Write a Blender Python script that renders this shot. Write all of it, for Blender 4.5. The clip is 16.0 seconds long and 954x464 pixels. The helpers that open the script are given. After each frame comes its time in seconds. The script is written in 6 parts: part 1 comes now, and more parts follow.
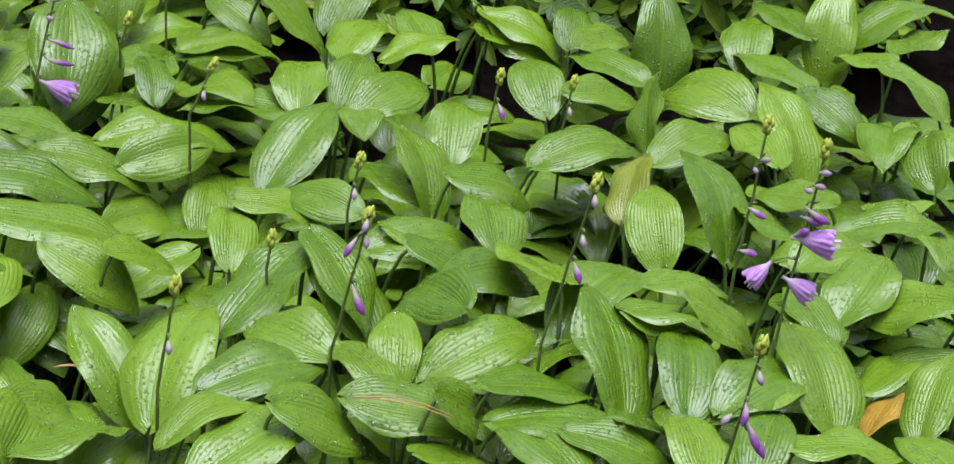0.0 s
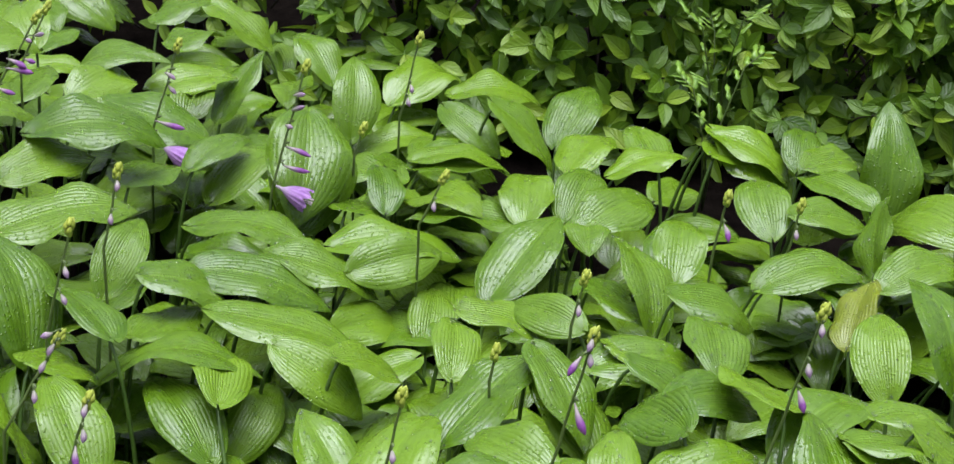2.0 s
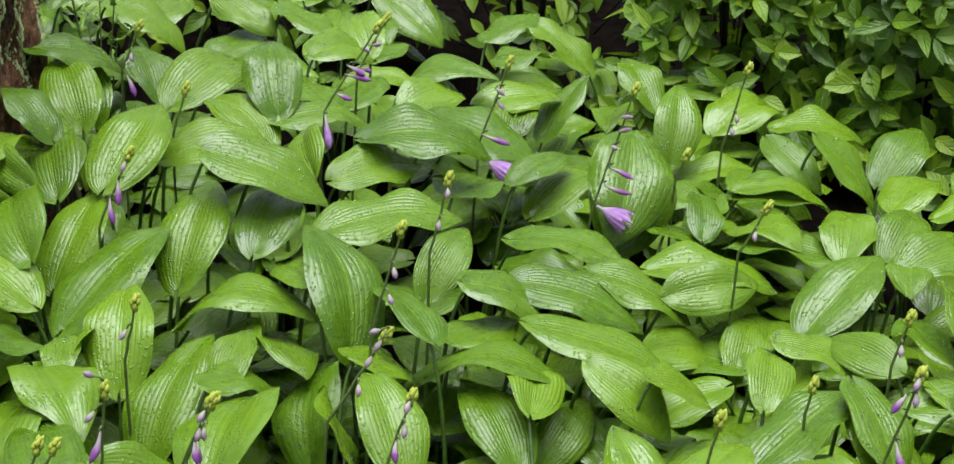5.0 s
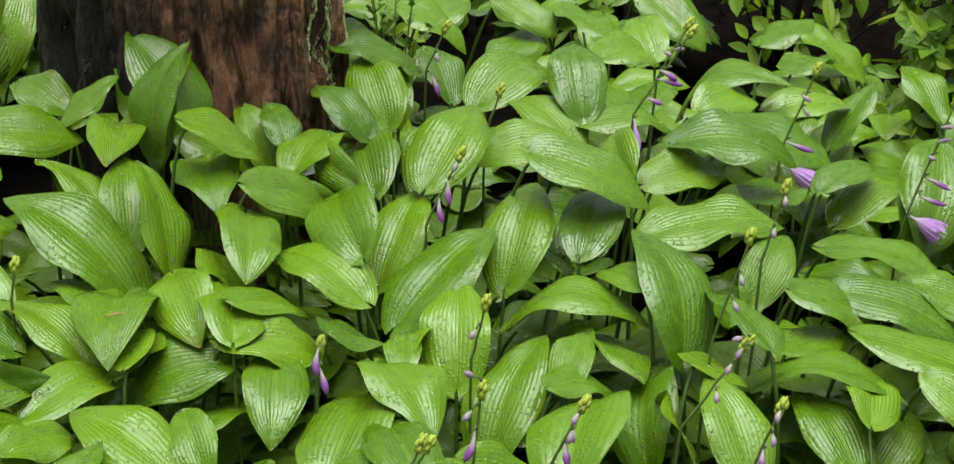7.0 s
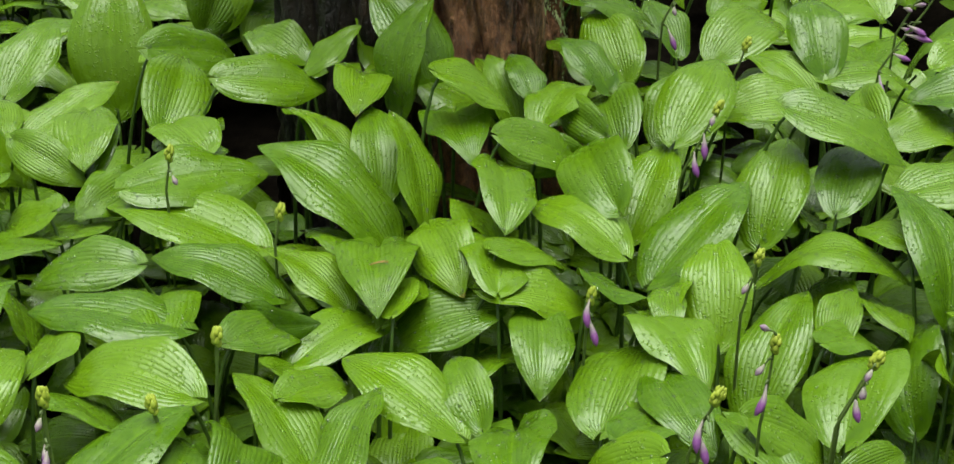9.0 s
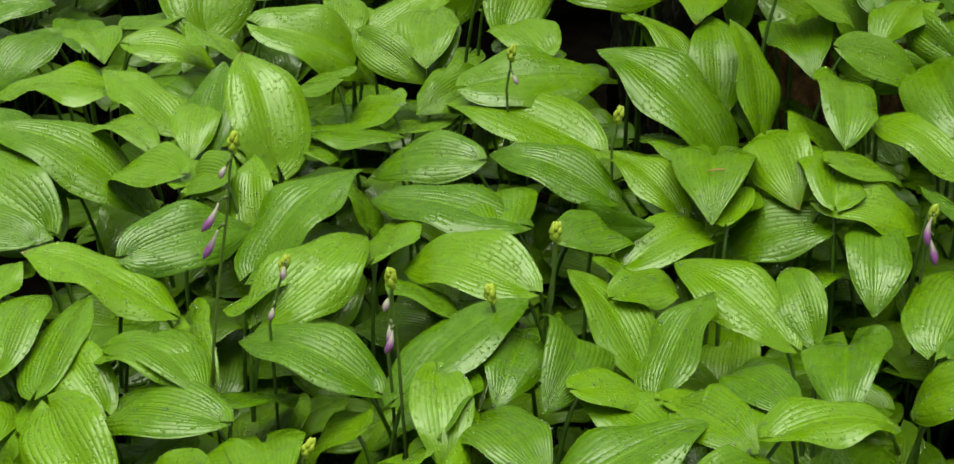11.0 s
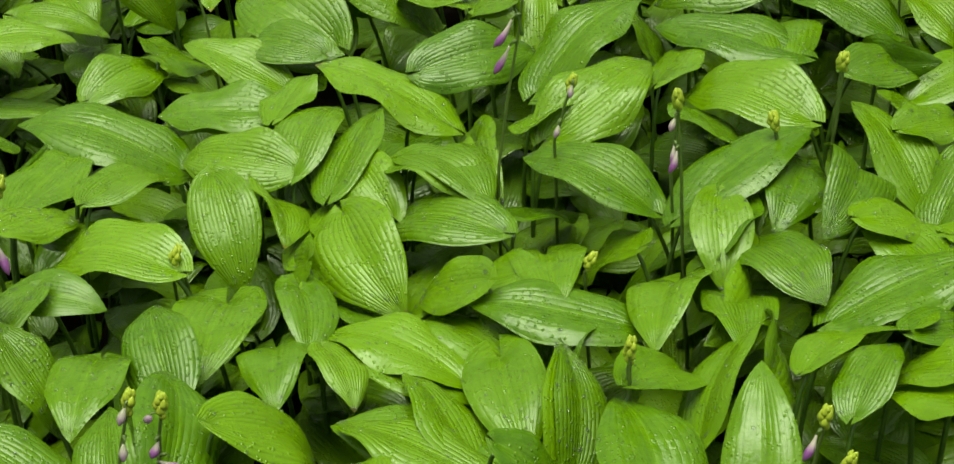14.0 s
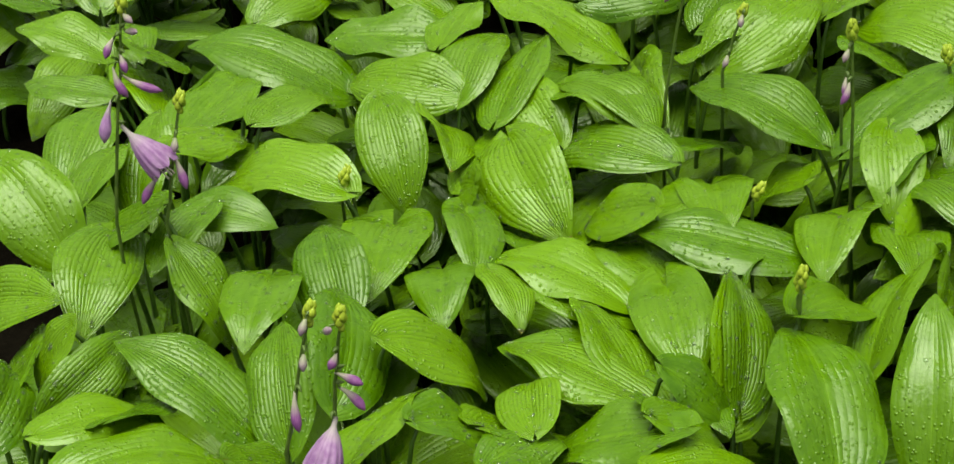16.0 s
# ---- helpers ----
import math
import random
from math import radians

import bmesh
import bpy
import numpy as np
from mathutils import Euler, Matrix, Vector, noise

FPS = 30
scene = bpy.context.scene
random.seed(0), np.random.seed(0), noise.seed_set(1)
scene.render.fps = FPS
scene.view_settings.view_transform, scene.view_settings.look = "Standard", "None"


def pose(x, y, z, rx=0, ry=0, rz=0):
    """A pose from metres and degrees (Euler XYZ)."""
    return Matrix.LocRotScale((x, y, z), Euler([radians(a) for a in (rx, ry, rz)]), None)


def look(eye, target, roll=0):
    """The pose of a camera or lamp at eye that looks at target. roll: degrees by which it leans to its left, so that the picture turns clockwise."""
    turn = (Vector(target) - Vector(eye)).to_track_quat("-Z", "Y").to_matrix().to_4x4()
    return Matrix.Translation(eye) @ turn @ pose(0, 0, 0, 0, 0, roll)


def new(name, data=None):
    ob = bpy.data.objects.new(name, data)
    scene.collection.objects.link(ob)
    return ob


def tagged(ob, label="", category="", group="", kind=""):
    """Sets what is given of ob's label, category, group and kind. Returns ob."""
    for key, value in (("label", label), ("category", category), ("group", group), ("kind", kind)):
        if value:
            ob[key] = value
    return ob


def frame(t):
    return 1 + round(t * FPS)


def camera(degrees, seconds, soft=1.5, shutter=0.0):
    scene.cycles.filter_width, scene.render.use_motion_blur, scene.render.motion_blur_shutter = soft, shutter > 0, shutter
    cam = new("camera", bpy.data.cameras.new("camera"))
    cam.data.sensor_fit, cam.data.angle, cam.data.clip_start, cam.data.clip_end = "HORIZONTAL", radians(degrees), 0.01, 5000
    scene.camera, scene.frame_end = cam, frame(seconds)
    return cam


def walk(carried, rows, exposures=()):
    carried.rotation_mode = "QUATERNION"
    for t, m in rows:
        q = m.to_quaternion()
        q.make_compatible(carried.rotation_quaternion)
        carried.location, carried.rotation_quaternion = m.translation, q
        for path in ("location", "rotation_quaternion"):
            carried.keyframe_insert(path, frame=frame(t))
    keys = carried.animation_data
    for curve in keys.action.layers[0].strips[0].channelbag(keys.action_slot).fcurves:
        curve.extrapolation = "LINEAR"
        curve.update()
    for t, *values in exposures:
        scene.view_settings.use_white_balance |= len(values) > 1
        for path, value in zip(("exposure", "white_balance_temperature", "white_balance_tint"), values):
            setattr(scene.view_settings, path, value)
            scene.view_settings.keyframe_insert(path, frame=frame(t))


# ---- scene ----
cam = camera(30, 16.0)
PATH = [
    (0, pose(0.3942, 0.0174, 1.6433, 58.139, -3.496, -24.717)),
    (0.5, pose(0.3823, 0.0224, 1.6513, 58.345, -2.966, -22.276)),
    (1, pose(0.3679, 0.0243, 1.6628, 58.912, -2.552, -20.272)),
    (1.5, pose(0.3679, 0.0224, 1.6706, 59.868, -2.060, -18.836)),
    (2, pose(0.3759, 0.0191, 1.6713, 61.050, -1.974, -17.678)),
    (2.5, pose(0.3914, 0.0149, 1.6663, 61.501, -1.737, -15.653)),
    (3, pose(0.4109, 0.0159, 1.6634, 61.823, -1.612, -13.502)),
    (3.5, pose(0.4194, 0.0184, 1.6512, 61.406, -0.798, -11.068)),
    (3.7, pose(0.4157, 0.0194, 1.6538, 61.324, -0.865, -10.482)),
    (5.8, pose(0.2137, 0.0019, 1.6602, 62.347, -1.135, -6.172)),
    (6, pose(0.1832, 0.0061, 1.6631, 62.373, -1.097, -5.767)),
    (6.5, pose(0.0966, 0.0192, 1.6658, 62.193, -1.012, -4.607)),
    (7, pose(0.0198, 0.0362, 1.6653, 61.773, -0.582, -3.494)),
    (7.5, pose(-0.0369, 0.0502, 1.6627, 61.533, -0.398, -2.904)),
    (8, pose(-0.1087, 0.0490, 1.6615, 61.450, -0.498, -2.146)),
    (8.5, pose(-0.1782, 0.0487, 1.6577, 60.785, -0.286, -1.003)),
    (9, pose(-0.2113, 0.0453, 1.6503, 60.487, 0.131, -0.259)),
    (9.5, pose(-0.2269, 0.0316, 1.6456, 60.174, 0.426, 1.364)),
    (10, pose(-0.2576, 0.0216, 1.6318, 59.666, 0.617, 4.017)),
    (10.2, pose(-0.2637, 0.0189, 1.6230, 59.471, 1.052, 5.273)),
    (12.3, pose(-0.2752, -0.0198, 1.6493, 56.508, 3.031, 12.912)),
    (12.5, pose(-0.2800, -0.0275, 1.6431, 56.344, 3.161, 13.230)),
    (13, pose(-0.2880, -0.0327, 1.6371, 55.393, 3.566, 14.624)),
    (13.5, pose(-0.2925, -0.0454, 1.6316, 54.745, 4.100, 16.061)),
    (14, pose(-0.3048, -0.0588, 1.6231, 54.123, 4.591, 17.241)),
    (14.5, pose(-0.3156, -0.0666, 1.6237, 53.714, 4.783, 18.159)),
    (15, pose(-0.3207, -0.0732, 1.6192, 53.627, 5.226, 19.372)),
    (15.5, pose(-0.3328, -0.0847, 1.6150, 53.220, 5.486, 20.501)),
    (16, pose(-0.3458, -0.0942, 1.6154, 52.680, 5.828, 21.356)),
]
walk(cam, PATH, [
    (0, 1.24, 5750, 24), (3.5, 1.28, 5850, 18), (7, 1.22, 6300, 6), (10, 1.06, 6950, -10),
    (12.5, 0.98, 7750, -20), (16.0, 1.06, 7750, -18),
])


# ---- light ----
world = bpy.data.worlds.new("overcast")
scene.world = world
world.use_nodes = True
wn, wl = world.node_tree.nodes, world.node_tree.links
sky = wn.new("ShaderNodeTexSky")
sky.sky_type = "NISHITA"
sky.sun_disc = False
sky.sun_elevation, sky.sun_rotation = radians(88), radians(0)
sky.air_density, sky.dust_density = 1.0, 4.0
grey = wn.new("ShaderNodeHueSaturation")
grey.inputs["Saturation"].default_value = 0.3
wl.new(sky.outputs[0], grey.inputs["Color"])
wl.new(grey.outputs[0], wn["Background"].inputs[0])
wn["Background"].inputs[1].default_value = 0.062
sun = new("sun", bpy.data.lights.new("sun", "SUN"))
sun.data.energy, sun.data.angle, sun.data.color = 2.3, radians(52), (1.0, 0.98, 0.94)
sun.matrix_world = look((0.3, 2.15, 6), (0.3, 2.0, 0))



# ---- materials ----
class Nodes:
    """A small writer of node materials."""

    def __init__(self, name, rough=0.5, spec=0.5):
        self.mat = bpy.data.materials.new(name)
        self.mat.use_nodes = True
        self.tree = self.mat.node_tree
        self.bsdf = self.tree.nodes["Principled BSDF"]
        self.bsdf.inputs["Roughness"].default_value = rough
        self.bsdf.inputs["Specular IOR Level"].default_value = spec

    def add(self, kind, **values):
        node = self.tree.nodes.new(kind)
        for key, value in values.items():
            key = key.replace("_", " ")
            if key in node.inputs:
                node.inputs[key].default_value = value
        return node

    def link(self, a, b):
        self.tree.links.new(a, b)

    def math(self, op, a, b=0.0, clamp=False):
        node = self.tree.nodes.new("ShaderNodeMath")
        node.operation, node.use_clamp = op, clamp
        for n, v in enumerate((a, b)):
            if isinstance(v, (int, float)):
                node.inputs[n].default_value = v
            else:
                self.link(v, node.inputs[n])
        return node.outputs[0]

    def noise(self, scale, detail=3.0, rough=0.5, vector=None, out="Fac"):
        node = self.add("ShaderNodeTexNoise", Scale=scale, Detail=detail, Roughness=rough)
        if vector is None:
            vector = self.tree.nodes.new("ShaderNodeTexCoord").outputs["Object"]
        self.link(vector, node.inputs["Vector"])
        return node.outputs[out]

    def ramp(self, fac, stops):
        node = self.tree.nodes.new("ShaderNodeValToRGB")
        while len(node.color_ramp.elements) < len(stops):
            node.color_ramp.elements.new(0.5)
        for e, (at, colour) in zip(node.color_ramp.elements, stops):
            e.position, e.color = at, (*colour, 1)
        self.link(fac, node.inputs[0])
        return node.outputs[0]

    def mix(self, fac, a, b, blend="MIX"):
        node = self.tree.nodes.new("ShaderNodeMix")
        node.data_type, node.blend_type = "RGBA", blend
        for slot, v in ((0, fac), (6, a), (7, b)):
            if isinstance(v, (int, float)):
                node.inputs[slot].default_value = v
            elif isinstance(v, tuple):
                node.inputs[slot].default_value = (*v, 1)
            else:
                self.link(v, node.inputs[slot])
        return node.outputs[2]

    def bump(self, height, strength=0.3, distance=0.002, under=None):
        node = self.add("ShaderNodeBump", Strength=strength, Distance=distance)
        self.link(height, node.inputs["Height"])
        if under is not None:
            self.link(under, node.inputs["Normal"])
        self.link(node.outputs[0], self.bsdf.inputs["Normal"])
        return node.outputs[0]

    def colour(self, out):
        self.link(out, self.bsdf.inputs["Base Color"])
        return self

    def rough(self, out):
        self.link(out, self.bsdf.inputs["Roughness"])

    def glow_through(self, share, colour):
        """Light that passes through thin leaf tissue."""
        tr = self.tree.nodes.new("ShaderNodeBsdfTranslucent")
        if isinstance(colour, tuple):
            tr.inputs[0].default_value = (*colour, 1)
        else:
            self.link(colour, tr.inputs[0])
        mix = self.tree.nodes.new("ShaderNodeMixShader")
        mix.inputs[0].default_value = share
        self.link(self.bsdf.outputs[0], mix.inputs[1])
        self.link(tr.outputs[0], mix.inputs[2])
        self.link(mix.outputs[0], self.tree.nodes["Material Output"].inputs[0])
        return self


def leaf_material(name, low, high, veins=14.5, drops=True):
    """Wet ribbed leaf: thin sunken veins run from base to tip along the across-coordinate of the leaf."""
    m = Nodes(name, 0.36, 0.41)
    info = m.tree.nodes.new("ShaderNodeObjectInfo")
    chance = info.outputs["Random"]
    other = m.math("FRACT", m.math("MULTIPLY", chance, 37.0))
    uv = m.tree.nodes.new("ShaderNodeUVMap")
    split = m.tree.nodes.new("ShaderNodeSeparateXYZ")
    m.link(uv.outputs[0], split.inputs[0])
    u, v = split.outputs[0], split.outputs[1]
    across = m.math("ABSOLUTE", m.math("SUBTRACT", m.math("MULTIPLY", u, 2.0), 1.0))
    wobble = m.math("SUBTRACT", m.noise(18.0, 2.0), 0.5)
    count = m.math("ADD", veins - 3.0, m.math("ROUND", m.math("MULTIPLY", other, 5.0)))
    place = m.math("ADD", m.math("POWER", across, 0.85), m.math("MULTIPLY", wobble, 0.075))
    rib = m.math("ABSOLUTE", m.math("SINE", m.math("MULTIPLY", m.math("MULTIPLY", place, count), math.pi / 2)))
    groove = m.math("POWER", rib, 0.8)
    # ribs stand out on some leaves and fade on others, and in patches on each
    strength = m.math("MULTIPLY", m.math("ADD", 0.40, m.math("MULTIPLY", other, 0.60)), m.ramp(m.noise(22.0, 2.0), [(0.32, (0.30, 0.30, 0.30)), (0.62, (1, 1, 1))]))
    midrib = m.math("SUBTRACT", 1.0, m.math("MULTIPLY", across, 16.0), clamp=True)
    tone = m.math("ADD", m.math("MULTIPLY", chance, 0.50), m.math("ADD", 0.10, m.math("MULTIPLY", m.noise(11.0, 4.0, 0.6), 0.5)))
    base = m.ramp(tone, [(0.15, low), (0.95, high)])
    base = m.mix(m.math("MULTIPLY", m.math("MULTIPLY", m.math("SUBTRACT", 1.0, groove), strength), 0.13), base, tuple(c * 0.40 for c in low))
    base = m.mix(m.math("MULTIPLY", midrib, 0.25), base, tuple(min(1, c * 1.4) for c in high))
    mottle = m.ramp(m.noise(70.0, 4.0, 0.65), [(0.38, (0, 0, 0)), (0.66, (1, 1, 1))])
    base = m.mix(m.math("MULTIPLY", mottle, 0.20), base, tuple(min(1, c * 1.35) for c in high))
    fleck = m.ramp(m.noise(60.0, 4.0, 0.7), [(0.68, (0, 0, 0)), (0.75, (1, 1, 1))])
    base = m.mix(m.math("MULTIPLY", fleck, 0.10), base, (0.20, 0.18, 0.06))
    if drops:
        # dry brown ends on some leaves
        end = m.math("MULTIPLY", m.math("GREATER_THAN", m.math("ADD", v, m.math("MULTIPLY", wobble, 0.10)), 0.968), m.math("GREATER_THAN", chance, 0.86))
        base = m.mix(m.math("MULTIPLY", end, 0.6), base, (0.20, 0.12, 0.03))
    m.colour(base)
    # uneven wax, water film in patches, fine beads of rain
    film = m.ramp(m.noise(16.0, 4.0, 0.6), [(0.38, (0.10, 0.10, 0.10)), (0.60, (0.40, 0.40, 0.40))])
    m.rough(film)
    cells = m.tree.nodes.new("ShaderNodeTexVoronoi")
    cells.inputs["Scale"].default_value = 165.0
    m.link(m.tree.nodes.new("ShaderNodeTexCoord").outputs["Object"], cells.inputs["Vector"])
    bead = m.ramp(cells.outputs["Distance"], [(0.10, (1, 1, 1)), (0.34, (0, 0, 0))])
    patch = m.ramp(m.math("ADD", m.noise(26.0, 2.0), m.math("MULTIPLY", other, 0.14)), [(0.45, (0, 0, 0)), (0.58, (1, 1, 1))])
    swell = m.noise(34.0, 3.0, 0.55)
    height = m.math("ADD", m.math("MULTIPLY", m.math("MULTIPLY", groove, strength), 0.85), m.math("MULTIPLY", m.noise(240.0, 2.0), 0.34))
    height = m.math("ADD", height, m.math("MULTIPLY", swell, 1.5))
    height = m.math("ADD", height, m.math("MULTIPLY", m.math("MULTIPLY", bead, patch), 1.0))
    m.bump(height, 0.70, 0.0016)
    if drops:
        m.bsdf.inputs["Coat Weight"].default_value = 0.06
        m.bsdf.inputs["Coat Roughness"].default_value = 0.14
    m.glow_through(0.07, m.mix(0.5, base, (0.24, 0.38, 0.012)))
    return m.mat


LEAF = leaf_material("hosta_leaf", (0.032, 0.090, 0.0028), (0.139, 0.251, 0.0080))
YELLOWING = leaf_material("yellowing_leaf", (0.090, 0.135, 0.008), (0.170, 0.215, 0.012))
ORANGE = leaf_material("withered_leaf", (0.30, 0.16, 0.018), (0.46, 0.32, 0.035))
KINDS = {"": LEAF, "y": YELLOWING, "o": ORANGE}


def plain(name, low, high, rough=0.5, scale=30.0, bump=0.3, distance=0.001, spec=0.5):
    m = Nodes(name, rough, spec)
    n = m.noise(scale, 4.0, 0.6)
    m.colour(m.ramp(n, [(0.3, low), (0.7, high)]))
    m.bump(n, bump, distance)
    return m.mat


STALK = plain("leaf_stalk", (0.032, 0.070, 0.008), (0.070, 0.135, 0.016), 0.4, 60.0)
# wet soil, its colour taken near black to hold the deep shade under plants
SOIL = plain("shade_dark_wet_soil", (0.0022, 0.0018, 0.0015), (0.0065, 0.0052, 0.004), 0.95, 22.0, 0.9, 0.02, 0.0)


def bark_material():
    """Wet furrowed bark: long vertical plates in brown and near black, with pale flecks."""
    m = Nodes("wet_bark", 0.6, 0.45)
    where = m.tree.nodes.new("ShaderNodeTexCoord").outputs["Object"]
    stretch = m.add("ShaderNodeMapping")
    stretch.inputs["Scale"].default_value = (1.0, 1.0, 0.42)
    m.link(where, stretch.inputs["Vector"])
    plates = m.noise(20.0, 7.0, 0.68, stretch.outputs[0])
    fine = m.noise(90.0, 5.0, 0.7, stretch.outputs[0])
    broad = m.noise(3.2, 2.0, 0.5, where)
    tone = m.ramp(plates, [(0.38, (0.020, 0.009, 0.006)), (0.45, (0.22, 0.095, 0.048)), (0.54, (0.50, 0.235, 0.115)), (0.70, (0.68, 0.39, 0.22))])
    # one flank blends to near black, set by x with a noisy edge
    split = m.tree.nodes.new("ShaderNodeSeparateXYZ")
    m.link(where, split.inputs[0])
    black_flank = m.math("ADD", split.outputs[0], m.math("MULTIPLY", m.math("SUBTRACT", broad, 0.5), 0.5))
    black_flank = m.ramp(m.math("ADD", black_flank, 0.5), [(0.36, (1, 1, 1)), (0.50, (0, 0, 0))])
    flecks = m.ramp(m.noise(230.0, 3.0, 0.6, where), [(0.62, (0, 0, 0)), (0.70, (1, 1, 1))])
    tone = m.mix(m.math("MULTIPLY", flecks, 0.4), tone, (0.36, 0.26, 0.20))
    tone = m.mix(m.math("MULTIPLY", black_flank, 0.96), tone, (0.004, 0.003, 0.0025))
    crumb = m.ramp(fine, [(0.40, (0.16, 0.14, 0.13)), (0.52, (1, 1, 1))])
    grit = m.noise(300.0, 3.0, 0.65, where)
    lean = m.add("ShaderNodeMapping")
    lean.inputs["Scale"].default_value = (1.0, 1.0, 0.22)
    m.link(where, lean.inputs["Vector"])
    crack = m.math("ABSOLUTE", m.math("SUBTRACT", m.noise(11.0, 5.0, 0.6, lean.outputs[0]), 0.5))
    crack = m.ramp(crack, [(0.0, (0.05, 0.04, 0.04)), (0.045, (1, 1, 1))])
    tone = m.mix(0.75, tone, crack, "MULTIPLY")
    tone = m.mix(0.5, tone, m.ramp(grit, [(0.42, (0.35, 0.33, 0.32)), (0.58, (1.0, 1.0, 1.0))]), "MULTIPLY")
    m.colour(m.mix(0.55, tone, crumb, "MULTIPLY"))
    m.bump(m.math("ADD", m.math("ADD", m.math("MULTIPLY", plates, 1.2), m.math("MULTIPLY", crack, 0.5)), m.math("ADD", m.math("MULTIPLY", fine, 1.0), m.math("MULTIPLY", grit, 0.35))), 1.0, 0.018)
    m.rough(m.math("ADD", 0.16, m.math("MULTIPLY", grit, 0.50)))
    return m.mat


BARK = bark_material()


def shrub_material():
    """Small smooth evergreen leaf: pale midrib, faint side veins, uneven gloss."""
    m = Nodes("shrub_leaf", 0.3, 0.55)
    info = m.tree.nodes.new("ShaderNodeObjectInfo")
    isle = m.tree.nodes.new("ShaderNodeNewGeometry")
    split = m.tree.nodes.new("ShaderNodeSeparateXYZ")
    m.link(m.tree.nodes.new("ShaderNodeUVMap").outputs[0], split.inputs[0])
    across = m.math("ABSOLUTE", m.math("SUBTRACT", m.math("MULTIPLY", split.outputs[0], 2.0), 1.0))
    chance = m.math("FRACT", m.math("ADD", info.outputs["Random"], isle.outputs["Random Per Island"]))
    tone = m.math("ADD", m.math("MULTIPLY", chance, 0.75), m.math("MULTIPLY", m.noise(40.0, 3.0), 0.25))
    base = m.ramp(tone, [(0.1, (0.040, 0.100, 0.004)), (0.6, (0.140, 0.275, 0.008)), (0.95, (0.280, 0.420, 0.016))])
    midrib = m.math("SUBTRACT", 1.0, m.math("MULTIPLY", across, 9.0), clamp=True)
    base = m.mix(m.math("MULTIPLY", midrib, 0.3), base, (0.30, 0.45, 0.10))
    m.colour(base)
    side = m.math("SINE", m.math("MULTIPLY", m.math("ADD", split.outputs[1], m.math("MULTIPLY", across, -0.35)), 34.0))
    dent = m.math("MULTIPLY", m.noise(90.0, 3.0, 0.6), 0.9)
    m.bump(m.math("ADD", dent, m.math("ADD", m.math("MULTIPLY", side, 0.16), m.math("MULTIPLY", midrib, -0.9))), 0.8, 0.0022)
    m.rough(m.math("ADD", 0.24, m.math("MULTIPLY", m.noise(30.0, 3.0), 0.40)))
    m.glow_through(0.34, m.mix(0.5, base, (0.36, 0.55, 0.02)))
    return m.mat


HEDGE = shrub_material()


# ---- makers ----
def part(name, bm, material, parent=None, label=""):
    """Links a bmesh as one smooth mesh object, under a thing if one is given."""
    mesh = bpy.data.meshes.new(name)
    bm.to_mesh(mesh)
    bm.free()
    mesh.polygons.foreach_set("use_smooth", [True] * len(mesh.polygons))
    if material is not None:
        mesh.materials.append(material)
    ob = new(name, mesh)
    if parent is not None:
        ob.parent = parent
    if label:
        tagged(ob, label)
    return ob


def tube(bm, points, radii, sides=7, squash=1.0):
    """A closed tapering tube along a line of points."""
    rings = []
    for n, at in enumerate(points):
        ahead = (points[min(n + 1, len(points) - 1)] - points[max(n - 1, 0)]).normalized()
        side = ahead.cross(Vector((0.31, 0.94, 0.12))).normalized()
        other = ahead.cross(side)
        rings.append([bm.verts.new(at + radii[n] * (math.cos(a) * side + squash * math.sin(a) * other)) for a in (2 * math.pi * k / sides for k in range(sides))])
    for lower, upper in zip(rings, rings[1:]):
        for k in range(sides):
            bm.faces.new((lower[k], lower[(k + 1) % sides], upper[(k + 1) % sides], upper[k]))
    bm.faces.new(list(reversed(rings[0])))
    bm.faces.new(rings[-1])


def outline(v, lobe):
    """Half width of a blade along its length, from 0 to 1: broad ovate with a drawn-out tip."""
    rise, fall = 0.70 - 0.32 * lobe, 0.76
    peak = rise / (rise + fall)
    top = peak ** rise * (1 - peak) ** fall
    return (v + 0.002) ** rise * max(1 - v, 0) ** fall / top * (1 - 0.30 * v ** 5)


